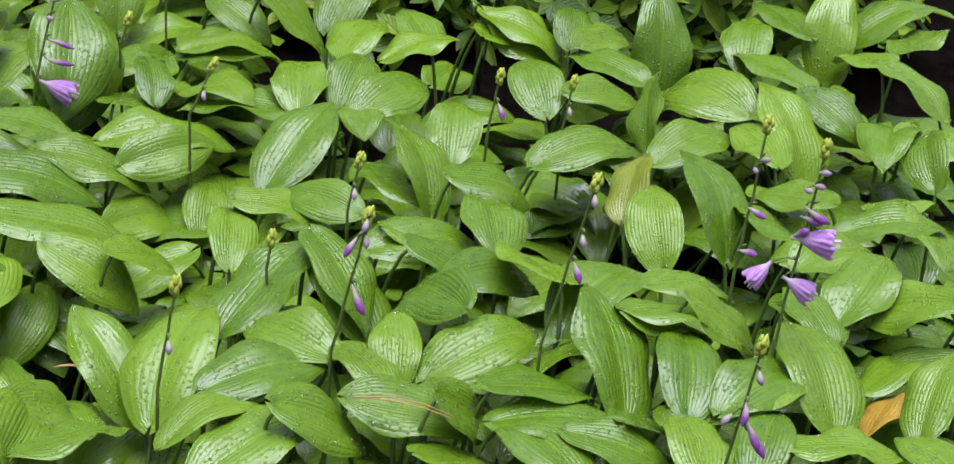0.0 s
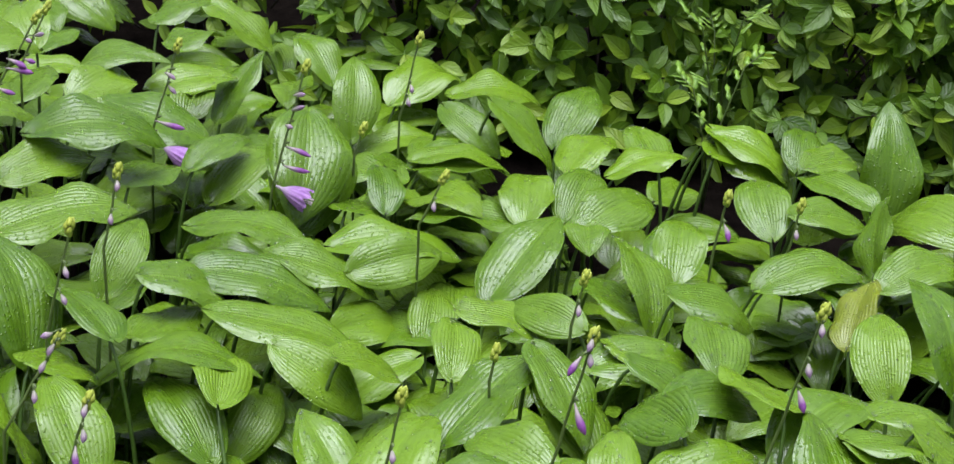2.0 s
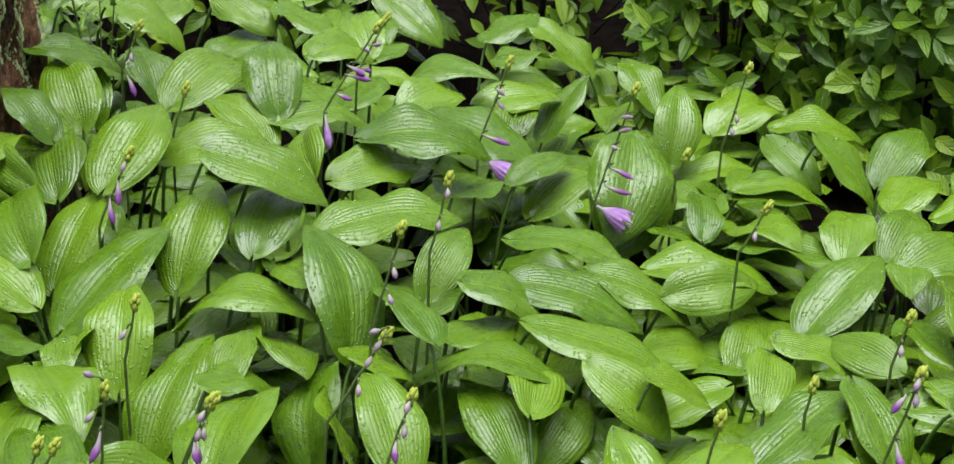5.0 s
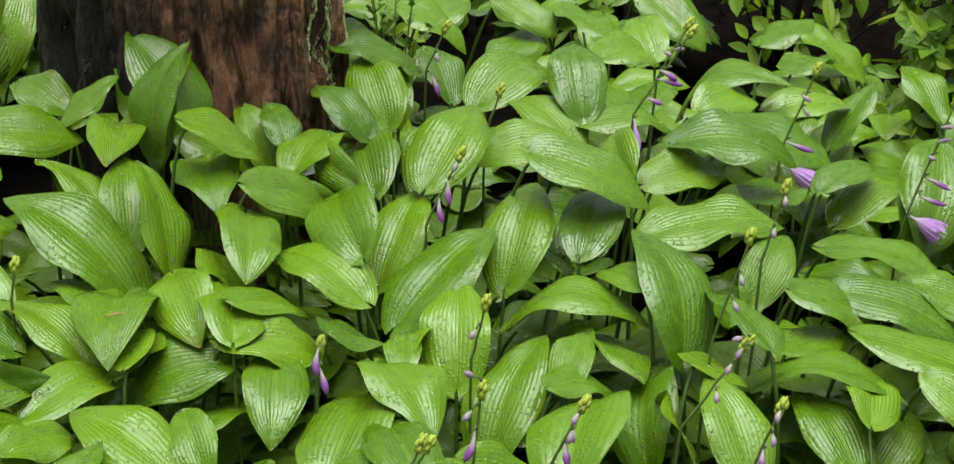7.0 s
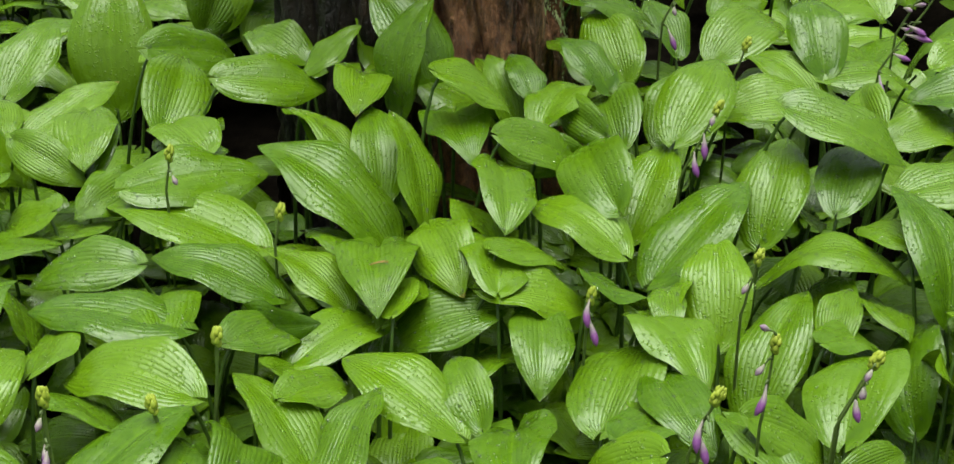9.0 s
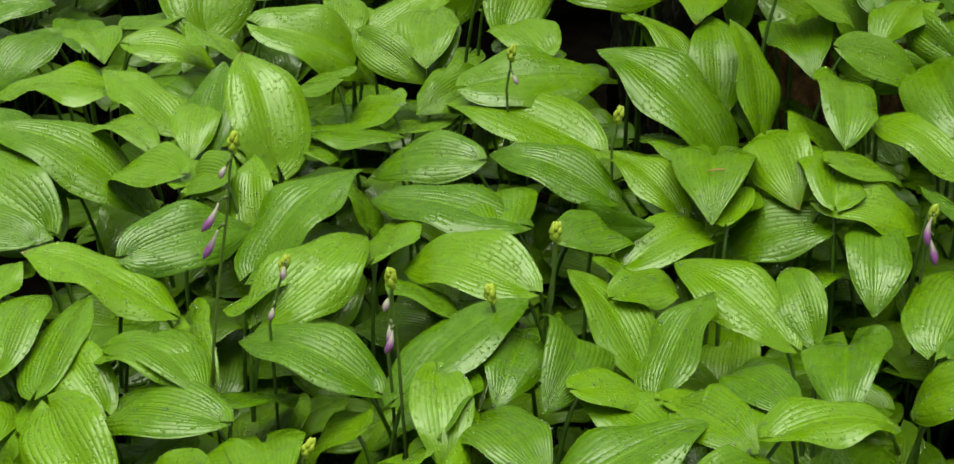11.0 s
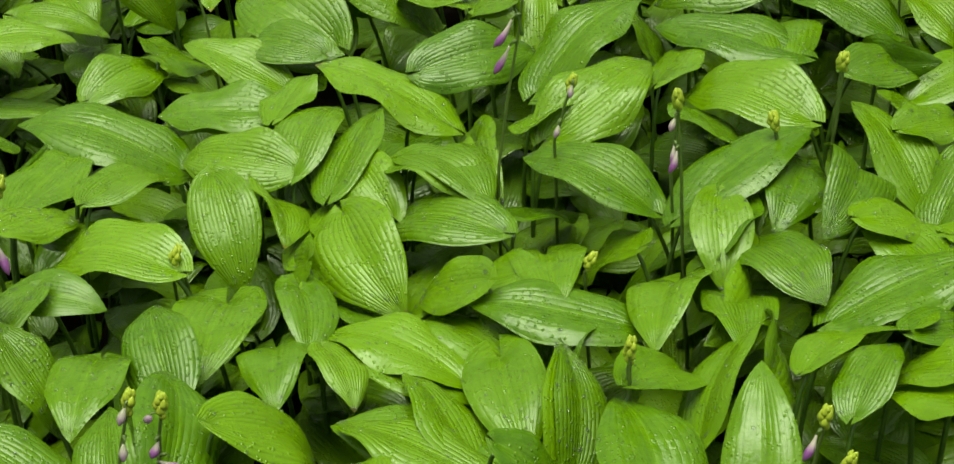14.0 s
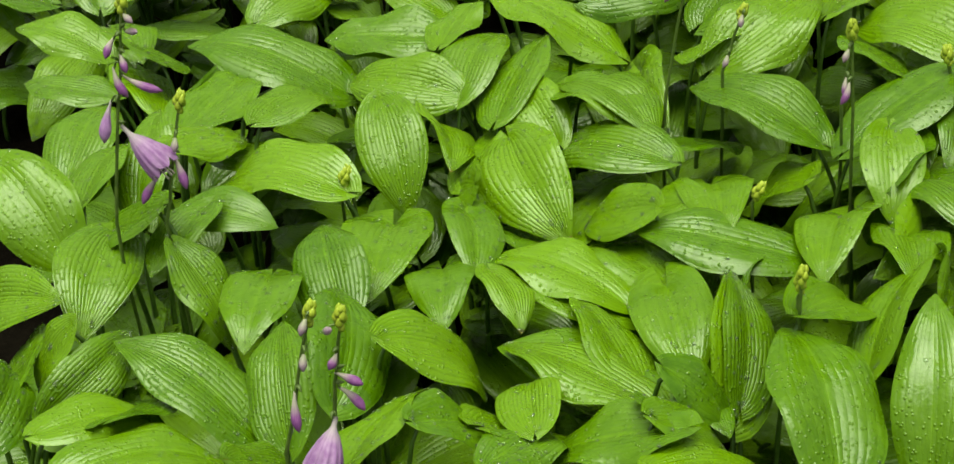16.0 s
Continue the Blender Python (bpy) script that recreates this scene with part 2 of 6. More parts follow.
def blade(length, width, arch, fold, lobe, rng, rows=18, cols=12):
    """One leaf blade: base at the origin, tip on +y at its length, upper face to +z."""
    bm = bmesh.new()
    uv = bm.loops.layers.uv.new("UVMap")
    phase, wave, lean = rng.uniform(0, 6.28), rng.uniform(0.05, 0.21), rng.uniform(-0.03, 0.03)
    twist, droop, curl = rng.uniform(-0.30, 0.30), rng.uniform(0.05, 0.15), rng.uniform(0.08, 0.26)
    grid = []
    for r in range(rows + 1):
        v = r / rows
        v = v * v * (3 - 2 * v) * 0.35 + v * 0.65
        half = width / 2 * outline(v, lobe)
        line = []
        for c in range(cols + 1):
            u = 2 * c / cols - 1
            x = half * u + lean * length * math.sin(math.pi * v)
            y = length * v - lobe * length * 0.30 * abs(u) ** 1.3 * (1 - v) ** 3
            z = arch * length * math.sin(math.pi * v ** 0.9)
            z += half * (fold * abs(u) - 0.42 * fold * u * u - curl * u ** 4)
            z += half * u * twist * (v - 0.35)
            z += wave * half * abs(u) ** 2.2 * math.sin(11 * v + phase + (1.9 if u > 0 else 0))
            z -= droop * length * v ** 5
            line.append((bm.verts.new((x, y, z)), (c / cols, v)))
        grid.append(line)
    for a, b in zip(grid, grid[1:]):
        for c in range(cols):
            quad = (a[c], a[c + 1], b[c + 1], b[c])
            face = bm.faces.new([q[0] for q in quad])
            for loop, q in zip(face.loops, quad):
                loop[uv].uv = q[1]
    bmesh.ops.remove_doubles(bm, verts=bm.verts, dist=0.0003)
    return bm


def set_leaf(plant, row, material, tuft=None):
    """A leaf and its stalk under a plant; low stalks go into one tuft."""
    bx, by, bz, heading, climb, roll, length, width, arch, fold, lobe = row
    x, y, _ = plant.location
    rng = random.Random(round(1000 * (bx * 3.1 + by * 7.7 + bz)))
    leaf = part("leaf", blade(length, width, arch, fold, lobe, rng), material, plant)
    turn = Euler((radians(climb), 0, 0)).to_matrix() @ Euler((0, radians(roll), 0)).to_matrix()
    turn = Euler((0, 0, radians(heading))).to_matrix() @ turn
    leaf.matrix_local = Matrix.Translation((bx - x, by - y, bz)) @ turn.to_4x4()
    base, way = Vector((bx - x, by - y, bz)), turn @ Vector((0, 1, 0))
    foot = Vector((base.x - 0.05 * way.x, base.y - 0.05 * way.y, 0))
    foot *= min(1.0, 0.12 / max(foot.length, 1e-6))
    foot.z = -0.03
    bm, line = tuft or bmesh.new(), []
    reach = max(0.05, (base - foot).length * 0.45)
    down = Vector((0, 0, 0.05 if climb < 20 else 0.02))
    bends = (foot, foot + Vector((0, 0, reach)), base - way * min(reach, 0.035) - down, base + way * 0.010 - (turn @ Vector((0, 0, 0.002))))
    for k in range(9):
        s = k / 8
        line.append(bends[0] * (1 - s) ** 3 + bends[1] * 3 * s * (1 - s) ** 2 + bends[2] * 3 * s * s * (1 - s) + bends[3] * s ** 3)
    tube(bm, line, [0.0042 - 0.0018 * k / 8 for k in range(9)], 6)
    if tuft is None:
        part("leaf_stalk", bm, STALK, plant)
        sprinkle(leaf, rng.choice((6, 16, 30, 50, 80, 120)), rng)


WATER = Nodes("water_drop", 0.03, 0.6)
WATER.bsdf.inputs["Base Color"].default_value = (0.95, 1.0, 0.90, 1)
WATER.bsdf.inputs["Transmission Weight"].default_value = 0.95
WATER.bsdf.inputs["IOR"].default_value = 1.33
DROPS = ([], [])


def sprinkle(leaf, count, rng):
    """Rain drops lying on the upper face of a leaf: low domes, gathered into one sheet of drops."""
    verts, faces = DROPS
    m = leaf.parent.matrix_basis @ leaf.matrix_basis
    turn = m.to_3x3()
    polys = leaf.data.polygons
    for _ in range(count):
        p = polys[rng.randrange(len(polys))]
        corners = [leaf.data.vertices[i].co for i in p.vertices]
        a, b = rng.random(), rng.random()
        at = corners[0].lerp(corners[1], a).lerp(corners[-1].lerp(corners[-2], a), b)
        up = (turn @ p.normal).normalized()
        side = up.cross(Vector((0.2, 0.9, 0.3))).normalized()
        other = up.cross(side)
        r = 0.0007 + 0.0021 * rng.random() ** 3
        at, start = m @ at, len(verts)
        for rad, rise in ((1.0, -0.1), (0.8, 0.42)):
            verts.extend(at + r * (rad * math.cos(k * math.pi / 3) * side + rad * math.sin(k * math.pi / 3) * other + rise * up) for k in range(6))
        verts.append(at + up * r * 0.68)
        for k in range(6):
            n = (k + 1) % 6
            faces.append((start + k, start + n, start + 6 + n, start + 6 + k))
            faces.append((start + 6 + k, start + 6 + n, start + 12))


def hosta(x, y, leaves, label="green ribbed hosta clump with wet glossy leaves in the bed", low=15):
    """One plant: crown on the soil at x, y. Each leaf row: base x, y, z, heading, climb, roll, length, width, arch, fold, lobe and, if withering, its kind."""
    plant = tagged(new("hosta_plant"), label, "hosta", "hosta plants in the bed")
    plant.location = (x, y, 0)
    for row in leaves:
        set_leaf(plant, row[:11], KINDS[row[11] if len(row) > 11 else ""])
    # smaller leaves low in the clump
    rng = random.Random(round(997 * x + 131 * y))
    tuft = bmesh.new()
    for n in range(low):
        h = 360 * n / low + rng.uniform(-30, 30)
        r = rng.uniform(0.03, 0.17)
        row = (x - r * math.sin(radians(h)), y + r * math.cos(radians(h)), rng.uniform(0.06, 0.20), h, rng.uniform(-25, 15), rng.uniform(-15, 15), rng.uniform(0.13, 0.175), rng.uniform(0.085, 0.11), 0.08, 0.35, 0.4)
        set_leaf(plant, row, LEAF, tuft)
    tagged(part("stalk_tuft", tuft, STALK, plant), kind="stuff")
    return plant


def rim_hosta(x, y):
    """A plant at the rim of the bed, its leaves spread round the crown."""
    rng = random.Random(round(733 * x + 517 * y))
    rows, turn = [], rng.uniform(0, 360)
    for n in range(8):
        h = turn + 45 * n + rng.uniform(-15, 15)
        r = rng.uniform(0.03, 0.12)
        rows.append((x - r * math.sin(radians(h)), y + r * math.cos(radians(h)), rng.uniform(0.24, 0.36), h, rng.uniform(-25, 20), rng.uniform(-15, 15), rng.uniform(0.15, 0.19), rng.uniform(0.085, 0.105), 0.09, 0.35, 0.4))
    return hosta(x, y, rows, low=6)


# ---- flower stalks ----
STEM = plain("flower_stem", (0.055, 0.095, 0.018), (0.12, 0.17, 0.036), 0.45, 80.0)
TIP = plain("green_bud_tip", (0.24, 0.33, 0.028), (0.42, 0.47, 0.05), 0.45, 90.0)
PALE = plain("pale_stamen", (0.45, 0.36, 0.40), (0.66, 0.56, 0.55), 0.45, 120.0)


def petal_material(name, neck, low, high, start, full):
    """Petal tissue: whitish neck, lilac towards the mouth, with fine stripes along it."""
    m = Nodes(name, 0.45, 0.4)
    coords = m.tree.nodes.new("ShaderNodeTexCoord")
    split = m.tree.nodes.new("ShaderNodeSeparateXYZ")
    m.link(coords.outputs["Object"], split.inputs[0])
    reach = m.tree.nodes.new("ShaderNodeSeparateXYZ")
    m.link(coords.outputs["Generated"], reach.inputs[0])
    turn = m.math("ARCTAN2", split.outputs[0], split.outputs[2])
    stripe = m.math("ADD", m.math("MULTIPLY", m.math("SINE", m.math("ADD", m.math("MULTIPLY", turn, 18.0), m.math("MULTIPLY", m.noise(150.0, 2.0), 6.0))), 0.10), m.noise(120.0, 3.0))
    tone = m.ramp(stripe, [(0.25, low), (0.75, high)])
    m.colour(m.mix(m.ramp(reach.outputs[1], [(start, (0, 0, 0)), (full, (1, 1, 1))]), neck, tone))
    m.bump(stripe, 0.5, 0.0008)
    m.glow_through(0.38, tone)
    return m.mat


BUD = petal_material("pale_lilac_bud", (0.46, 0.46, 0.34), (0.30, 0.16, 0.33), (0.52, 0.40, 0.48), 0.25, 0.75)
DEEP = petal_material("violet_bud", (0.58, 0.52, 0.46), (0.24, 0.060, 0.31), (0.47, 0.19, 0.53), 0.30, 0.62)
PETAL = petal_material("lilac_petal", (0.62, 0.54, 0.58), (0.38, 0.16, 0.50), (0.62, 0.38, 0.72), 0.16, 0.46)


def spindle(length, radius, rng, belly=0.6, rows=7, sides=7):
    """A closed bud from the origin along +y, with a bent axis."""
    bm = bmesh.new()
    bend = rng.uniform(-0.10, 0.10)
    line = [Vector((bend * length * math.sin(math.pi * k / rows), length * k / rows, 0)) for k in range(rows + 1)]
    radii = [max(0.0006, radius * math.sin(math.pi * (k / rows) ** (math.log(0.5) / math.log(belly))) ** 0.8 + 0.0012 * (1 - k / rows)) for k in range(rows + 1)]
    tube(bm, line, radii, sides)
    return bm


def funnel(length, mouth, rng):
    """An open bell flower along +y: narrow throat, swelling bell of six overlapping frilled lobes."""
    bm = bmesh.new()
    rows, sides, rings = 12, 48, []
    phase, bend = rng.uniform(0, 6.28), rng.uniform(-0.06, 0.06)
    for r in range(rows + 1):
        v = r / rows
        ring = []
        for k in range(sides):
            a = 2 * math.pi * k / sides
            lobe = abs(math.cos(3 * a)) ** 0.7
            reach = length * (v if v < 0.62 else 0.62 + (v - 0.62) * (0.52 + 0.50 * lobe + 0.10 * math.sin(5 * a + phase)))
            s = max(0, (v - 0.22) / 0.78)
            rad = 0.0024 + 0.0012 * v + (mouth - 0.003) * (1.75 * s ** 0.75 - 0.65 * s ** 2.2)
            rad *= 1 + (0.13 * (1 - lobe) * (1 if k % 16 < 8 else -1) + 0.22 * math.sin(13 * a + phase)) * max(0, v - 0.35)
            sag = 1.0 - 0.18 * max(0, v - 0.5) * math.sin(a)
            ring.append(bm.verts.new((rad * math.cos(a) + bend * length * v * v, reach, rad * math.sin(a) * sag)))
        rings.append(ring)
    for p, q in zip(rings, rings[1:]):
        for k in range(sides):
            bm.faces.new((p[k], p[(k + 1) % sides], q[(k + 1) % sides], q[k]))
    bm.faces.new(rings[0])
    return bm


def along(at, way):
    """A pose at a place with +y along a direction."""
    return Matrix.Translation(at) @ Vector(way).to_track_quat("Y", "Z").to_matrix().to_4x4()


def flower_stalk(base, top, buds):
    """A hosta flower stalk rising from the soil, through its base among the leaves, to the bud head; each bud: kind, x, y, z."""
    base, top = Vector(base), Vector(top)
    rng = random.Random(round(1000 * (base.x * 3 + base.y)))
    words = "open lilac flowers" if any(b[0] == "o" for b in buds) else "closed violet buds" if buds else "a tight green bud tip"
    stalk = tagged(new("hosta_flower_stalk"), "slender upright hosta flower stalk with " + words, "flower stalk", "flower stalks over the hosta bed")
    lean = top - base
    foot = Vector((base.x - 0.3 * lean.x, base.y - 0.3 * lean.y, 0.0))
    stalk.location = foot
    line = []
    for k in range(13):
        s = k / 12
        at = foot.lerp(base, s * 2) if s < 0.5 else base.lerp(top, s * 2 - 1)
        bow = Vector((rng.uniform(-1, 1), rng.uniform(-1, 1), 0)) * 0.0012
        line.append(at - foot + bow)
    bm = bmesh.new()
    tube(bm, line, [0.0027 - 0.0012 * k / 12 for k in range(13)], 7)
    part("stem", bm, STEM, stalk)
    # tight head of overlapping green bracts, loosening down the stem
    up = lean.normalized()
    for k in range(11):
        s = k / 10
        spin = Vector((math.cos(2.4 * k), math.sin(2.4 * k), 0))
        at = top - foot - up * (0.004 + 0.021 * (1 - s) ** 1.2) + spin * (0.0012 + 0.0014 * math.sin(math.pi * s))
        way = up + spin * (0.26 * (1 - s) + 0.05)
        big = 0.72 + 0.34 * math.sin(math.pi * min(1, s * 0.9 + 0.12))
        part("bract", spindle(0.0118 * big * rng.uniform(0.9, 1.1), 0.0034 * big, rng, 0.42, 6, 7), TIP, stalk).matrix_local = along(at, way)
    for kind, *spot in buds:
        if len(spot) == 6:
            start, tip = Vector(spot[:3]), Vector(spot[3:])
        else:
            at = Vector(spot)
            joint = base.lerp(top, max(0.0, min(1.0, (at.z + 0.012 - base.z) / max(0.02, lean.z))))
            out = at - joint
            if out.length < 0.012:
                out = Vector((0.02 * rng.choice((-1, 1)), -0.01, -0.004))
            size = {"b": 0.017, "p": 0.028, "P": 0.040, "o": 0.056, "C": 0.056}[kind]
            droop = {"b": 0.1, "p": 0.4, "P": 0.55, "o": 0.5, "C": 1.6}[kind]
            way = (out.normalized() + Vector((0, 0, -droop))).normalized()
            start, tip = at - way * size * 0.55, at + way * size * 0.45
        way, reach = (tip - start).normalized(), (tip - start).length
        joint = base.lerp(top, max(0.0, min(1.0, (start.z + 0.004 - base.z) / max(0.02, lean.z))))
        bm = bmesh.new()
        mid = (joint + start) / 2 + Vector((0, 0, 0.003))
        tube(bm, [joint - foot, mid - foot, start - foot + way * 0.002], [0.0014, 0.0011, 0.0013], 6)
        part("pedicel", bm, STEM, stalk)
        part("bract", spindle(0.009, 0.0017, rng, 0.45, 5, 6), STEM, stalk).matrix_local = along(joint - foot, way + up * 0.7)
        if kind == "o":
            flower = part("flower", funnel(reach * 0.90, min(0.0160, reach * 0.26), rng), PETAL, stalk, "open lilac bell flower")
            flower.matrix_local = along(start - foot, way)
            for k in range(5):
                bm = bmesh.new()
                a = 1.26 * k
                end = Vector((0.005 * math.cos(a), reach * 1.02, 0.005 * math.sin(a)))
                tube(bm, [Vector((0, reach * 0.3, 0)), end * 0.8, end], [0.0005, 0.0005, 0.0011], 5)
                part("stamen", bm, PALE, flower)
        else:
            belly = {"b": 0.60, "p": 0.66, "P": 0.70, "C": 0.72}[kind]
            stout = {"b": 0.0036, "p": 0.0041, "P": 0.0048, "C": 0.0068}[kind]
            skin = {"b": BUD, "p": DEEP, "P": DEEP, "C": PETAL}[kind]
            part("bud", spindle(reach, min(stout, reach * 0.26), rng, belly, 9, 8), skin, stalk).matrix_local = along(start - foot, way)


# ---- ground ----
def ground():
    bm = bmesh.new()
    side = [-400, -60, -12, -5] + [-4 + 0.12 * k for k in range(68)] + [5, 12, 60, 400]
    verts = [[bm.verts.new((x, y + 2, 0.03 * noise.noise((x * 2.3, y * 2.3, 0.4)) - 0.02 if max(abs(x), abs(y)) < 5 else -0.02)) for x in side] for y in side]
    for a, b in zip(verts, verts[1:]):
        for k in range(len(side) - 1):
            bm.faces.new((a[k], a[k + 1], b[k + 1], b[k]))
    return tagged(part("ground", bm, SOIL), "damp garden soil, coloured near black for the shade under the hosta leaves", "soil", kind="structure")


ground()


# ---- the bed of hostas ----

hosta(0.39, 1.85, [
    (0.451, 2.069, 0.361, -45, -33, 8, 0.167, 0.106, 0.05, 0.15, 0.25),
    (0.434, 1.923, 0.299, 3, -2, 64, 0.169, 0.107, 0.00, 0.15, 0.25),
    (0.255, 1.854, 0.320, -22, 4, -20, 0.224, 0.137, 0.14, 0.30, 0.30),
    (0.393, 2.022, 0.215, -14, 25, -32, 0.202, 0.109, 0.15, 0.30, 0.30),
    (0.510, 1.906, 0.274, 13, 28, 6, 0.179, 0.096, 0.07, 0.30, 0.30),
])
hosta(-1.09, 2.40, [
    (-1.150, 2.576, 0.342, 45, 4, 32, 0.169, 0.107, 0.00, 0.15, 0.50),
    (-1.007, 2.333, 0.335, -139, 11, -16, 0.162, 0.102, 0.00, 0.15, 0.50),
    (-1.178, 2.337, 0.341, 60, 20, 8, 0.171, 0.108, 0.05, 0.15, 0.50),
    (-1.129, 2.342, 0.379, -174, -7, -2, 0.140, 0.076, 0.08, 0.30, 0.35),
])
hosta(-1.01, 1.88, [
    (-1.008, 1.848, 0.309, -153, 4, 40, 0.164, 0.094, 0.10, 0.40, 0.90),
    (-0.974, 2.051, 0.316, 14, 35, -9, 0.145, 0.071, 0.10, 0.30, 0.35),
    (-0.956, 1.969, 0.322, -34, 25, -5, 0.221, 0.128, 0.07, 0.30, 0.35),
    (-1.049, 1.866, 0.320, 78, 20, 12, 0.218, 0.125, 0.03, 0.30, 0.35),
])
hosta(0.83, 3.16, [
    (0.815, 3.117, 0.339, -43, -5, -8, 0.169, 0.107, 0.05, 0.15, 0.25),
    (0.820, 3.376, 0.290, -50, 9, -8, 0.167, 0.106, 0.00, 0.15, 0.25),
], "green ribbed hosta clump in front of the shrubs")
hosta(-0.70, 1.24, [
    (-0.761, 1.391, 0.323, 14, -26, -56, 0.170, 0.097, 0.00, 0.15, 0.50),
    (-0.820, 1.287, 0.267, 50, 14, 16, 0.170, 0.097, 0.00, 0.15, 0.50),
    (-0.796, 1.230, 0.294, 82, 11, 8, 0.199, 0.114, 0.10, 0.15, 0.50),
    (-0.721, 1.246, 0.290, 12, 24, 48, 0.183, 0.104, 0.05, 0.40, 0.50),
    (-0.813, 1.223, 0.322, 40, 8, 36, 0.177, 0.099, 0.00, 0.30, 0.35),
    (-0.790, 1.199, 0.332, 75, 5, 16, 0.195, 0.110, 0.05, 0.30, 0.35),
    (-0.716, 1.255, 0.300, 16, 28, 44, 0.163, 0.084, 0.08, 0.30, 0.35),
    (-0.671, 1.323, 0.380, -26, -34, 8, 0.164, 0.090, 0.13, 0.30, 0.35),
])
hosta(-1.20, 1.87, [
    (-1.297, 1.828, 0.326, 91, -3, 0, 0.179, 0.124, 0.10, 0.15, 0.50),
    (-1.076, 1.736, 0.338, -113, 0, -8, 0.164, 0.104, 0.16, 0.40, 0.50),
    (-1.288, 1.995, 0.337, 78, -3, -13, 0.165, 0.094, 0.10, 0.30, 0.35),
    (-1.331, 1.943, 0.307, 83, 21, -7, 0.169, 0.094, 0.04, 0.30, 0.35),
    (-1.112, 1.927, 0.364, -48, -5, 30, 0.184, 0.111, 0.08, 0.30, 0.35),
    (-1.288, 1.825, 0.343, 99, 0, -12, 0.175, 0.101, 0.02, 0.30, 0.35),
    (-1.073, 1.782, 0.315, -131, 12, -12, 0.200, 0.118, 0.14, 0.30, 0.35),
])
hosta(-0.51, 1.74, [
    (-0.661, 1.840, 0.361, 34, -10, 32, 0.164, 0.104, 0.00, 0.15, 0.50),
    (-0.368, 1.725, 0.330, -54, -30, 0, 0.163, 0.093, 0.00, 0.15, 0.50),
    (-0.605, 1.631, 0.276, -180, 20, -56, 0.167, 0.105, 0.16, 0.40, 0.90),
    (-0.650, 1.713, 0.364, -166, -16, -3, 0.141, 0.078, 0.08, 0.30, 0.35),
    (-0.597, 1.664, 0.328, -141, 11, 3, 0.166, 0.097, 0.11, 0.30, 0.35),
    (-0.562, 1.842, 0.331, 177, 6, -18, 0.158, 0.087, 0.10, 0.30, 0.35),
    (-0.391, 1.780, 0.299, -18, 23, -26, 0.177, 0.097, 0.02, 0.30, 0.35),
    (-0.362, 1.739, 0.318, -144, 19, 14, 0.166, 0.098, 0.05, 0.30, 0.35),
])
hosta(-0.34, 2.36, [
    (-0.395, 2.519, 0.379, 45, 16, 24, 0.170, 0.097, 0.05, 0.15, 0.25),
    (-0.289, 2.453, 0.286, 17, 42, 40, 0.220, 0.125, 0.00, 0.15, 0.25),
    (-0.265, 2.518, 0.530, -68, -35, 16, 0.170, 0.100, 0.09, 0.30, 0.30),
    (-0.171, 2.457, 0.452, -71, -27, 28, 0.156, 0.093, 0.05, 0.30, 0.30),
    (-0.349, 2.444, 0.353, 7, 32, 9, 0.172, 0.090, 0.11, 0.30, 0.30),
    (-0.283, 2.370, 0.351, 14, 45, 44, 0.190, 0.102, 0.04, 0.30, 0.30),
    (-0.338, 2.360, 0.314, 61, 35, -3, 0.254, 0.144, 0.08, 0.30, 0.30),
    (-0.389, 2.484, 0.393, 50, 26, 19, 0.152, 0.085, 0.06, 0.30, 0.30),
])
hosta(2.21, 2.24, [
    (2.206, 2.340, 0.306, 7, 7, 8, 0.165, 0.104, 0.00, 0.15, 0.25),
    (2.304, 2.213, 0.322, -62, 1, -16, 0.169, 0.097, 0.00, 0.15, 0.25),
    (2.222, 2.306, 0.230, -40, 53, 6, 0.201, 0.097, 0.11, 0.30, 0.25),
    (2.290, 2.334, 0.281, -95, 23, -1, 0.186, 0.107, 0.11, 0.30, 0.25),
], "green ribbed hosta clump in front of the shrubs")
hosta(-1.34, 0.84, [
    (-1.292, 0.954, 0.412, 11, -31, -16, 0.162, 0.112, 0.00, 0.15, 0.50),
    (-1.383, 0.964, 0.384, -16, 9, 52, 0.139, 0.070, 0.11, 0.30, 0.35),
    (-1.413, 0.890, 0.398, 18, -4, 53, 0.148, 0.076, 0.14, 0.30, 0.35),
    (-1.348, 0.911, 0.418, -36, -20, 2, 0.141, 0.079, 0.06, 0.30, 0.35),
    (-1.291, 0.867, 0.417, -47, -16, -6, 0.178, 0.100, 0.09, 0.30, 0.35),
])
hosta(-0.08, 2.27, [
    (-0.179, 2.305, 0.350, 20, 0, 32, 0.169, 0.097, 0.05, 0.15, 0.25),
    (-0.169, 2.199, 0.243, 162, 17, 16, 0.165, 0.104, 0.00, 0.15, 0.25),
    (-0.120, 2.165, 0.324, 180, -9, -9, 0.169, 0.094, 0.11, 0.30, 0.30),
    (0.020, 2.138, 0.330, -156, 3, -11, 0.191, 0.115, 0.12, 0.30, 0.30),
    (0.051, 2.262, 0.315, -47, 29, -1, 0.224, 0.131, 0.04, 0.30, 0.30),
    (0.005, 2.345, 0.385, 12, 6, -36, 0.201, 0.119, 0.13, 0.30, 0.30),
    (0.028, 2.395, 0.308, -24, 32, -7, 0.194, 0.106, 0.05, 0.30, 0.30),
])
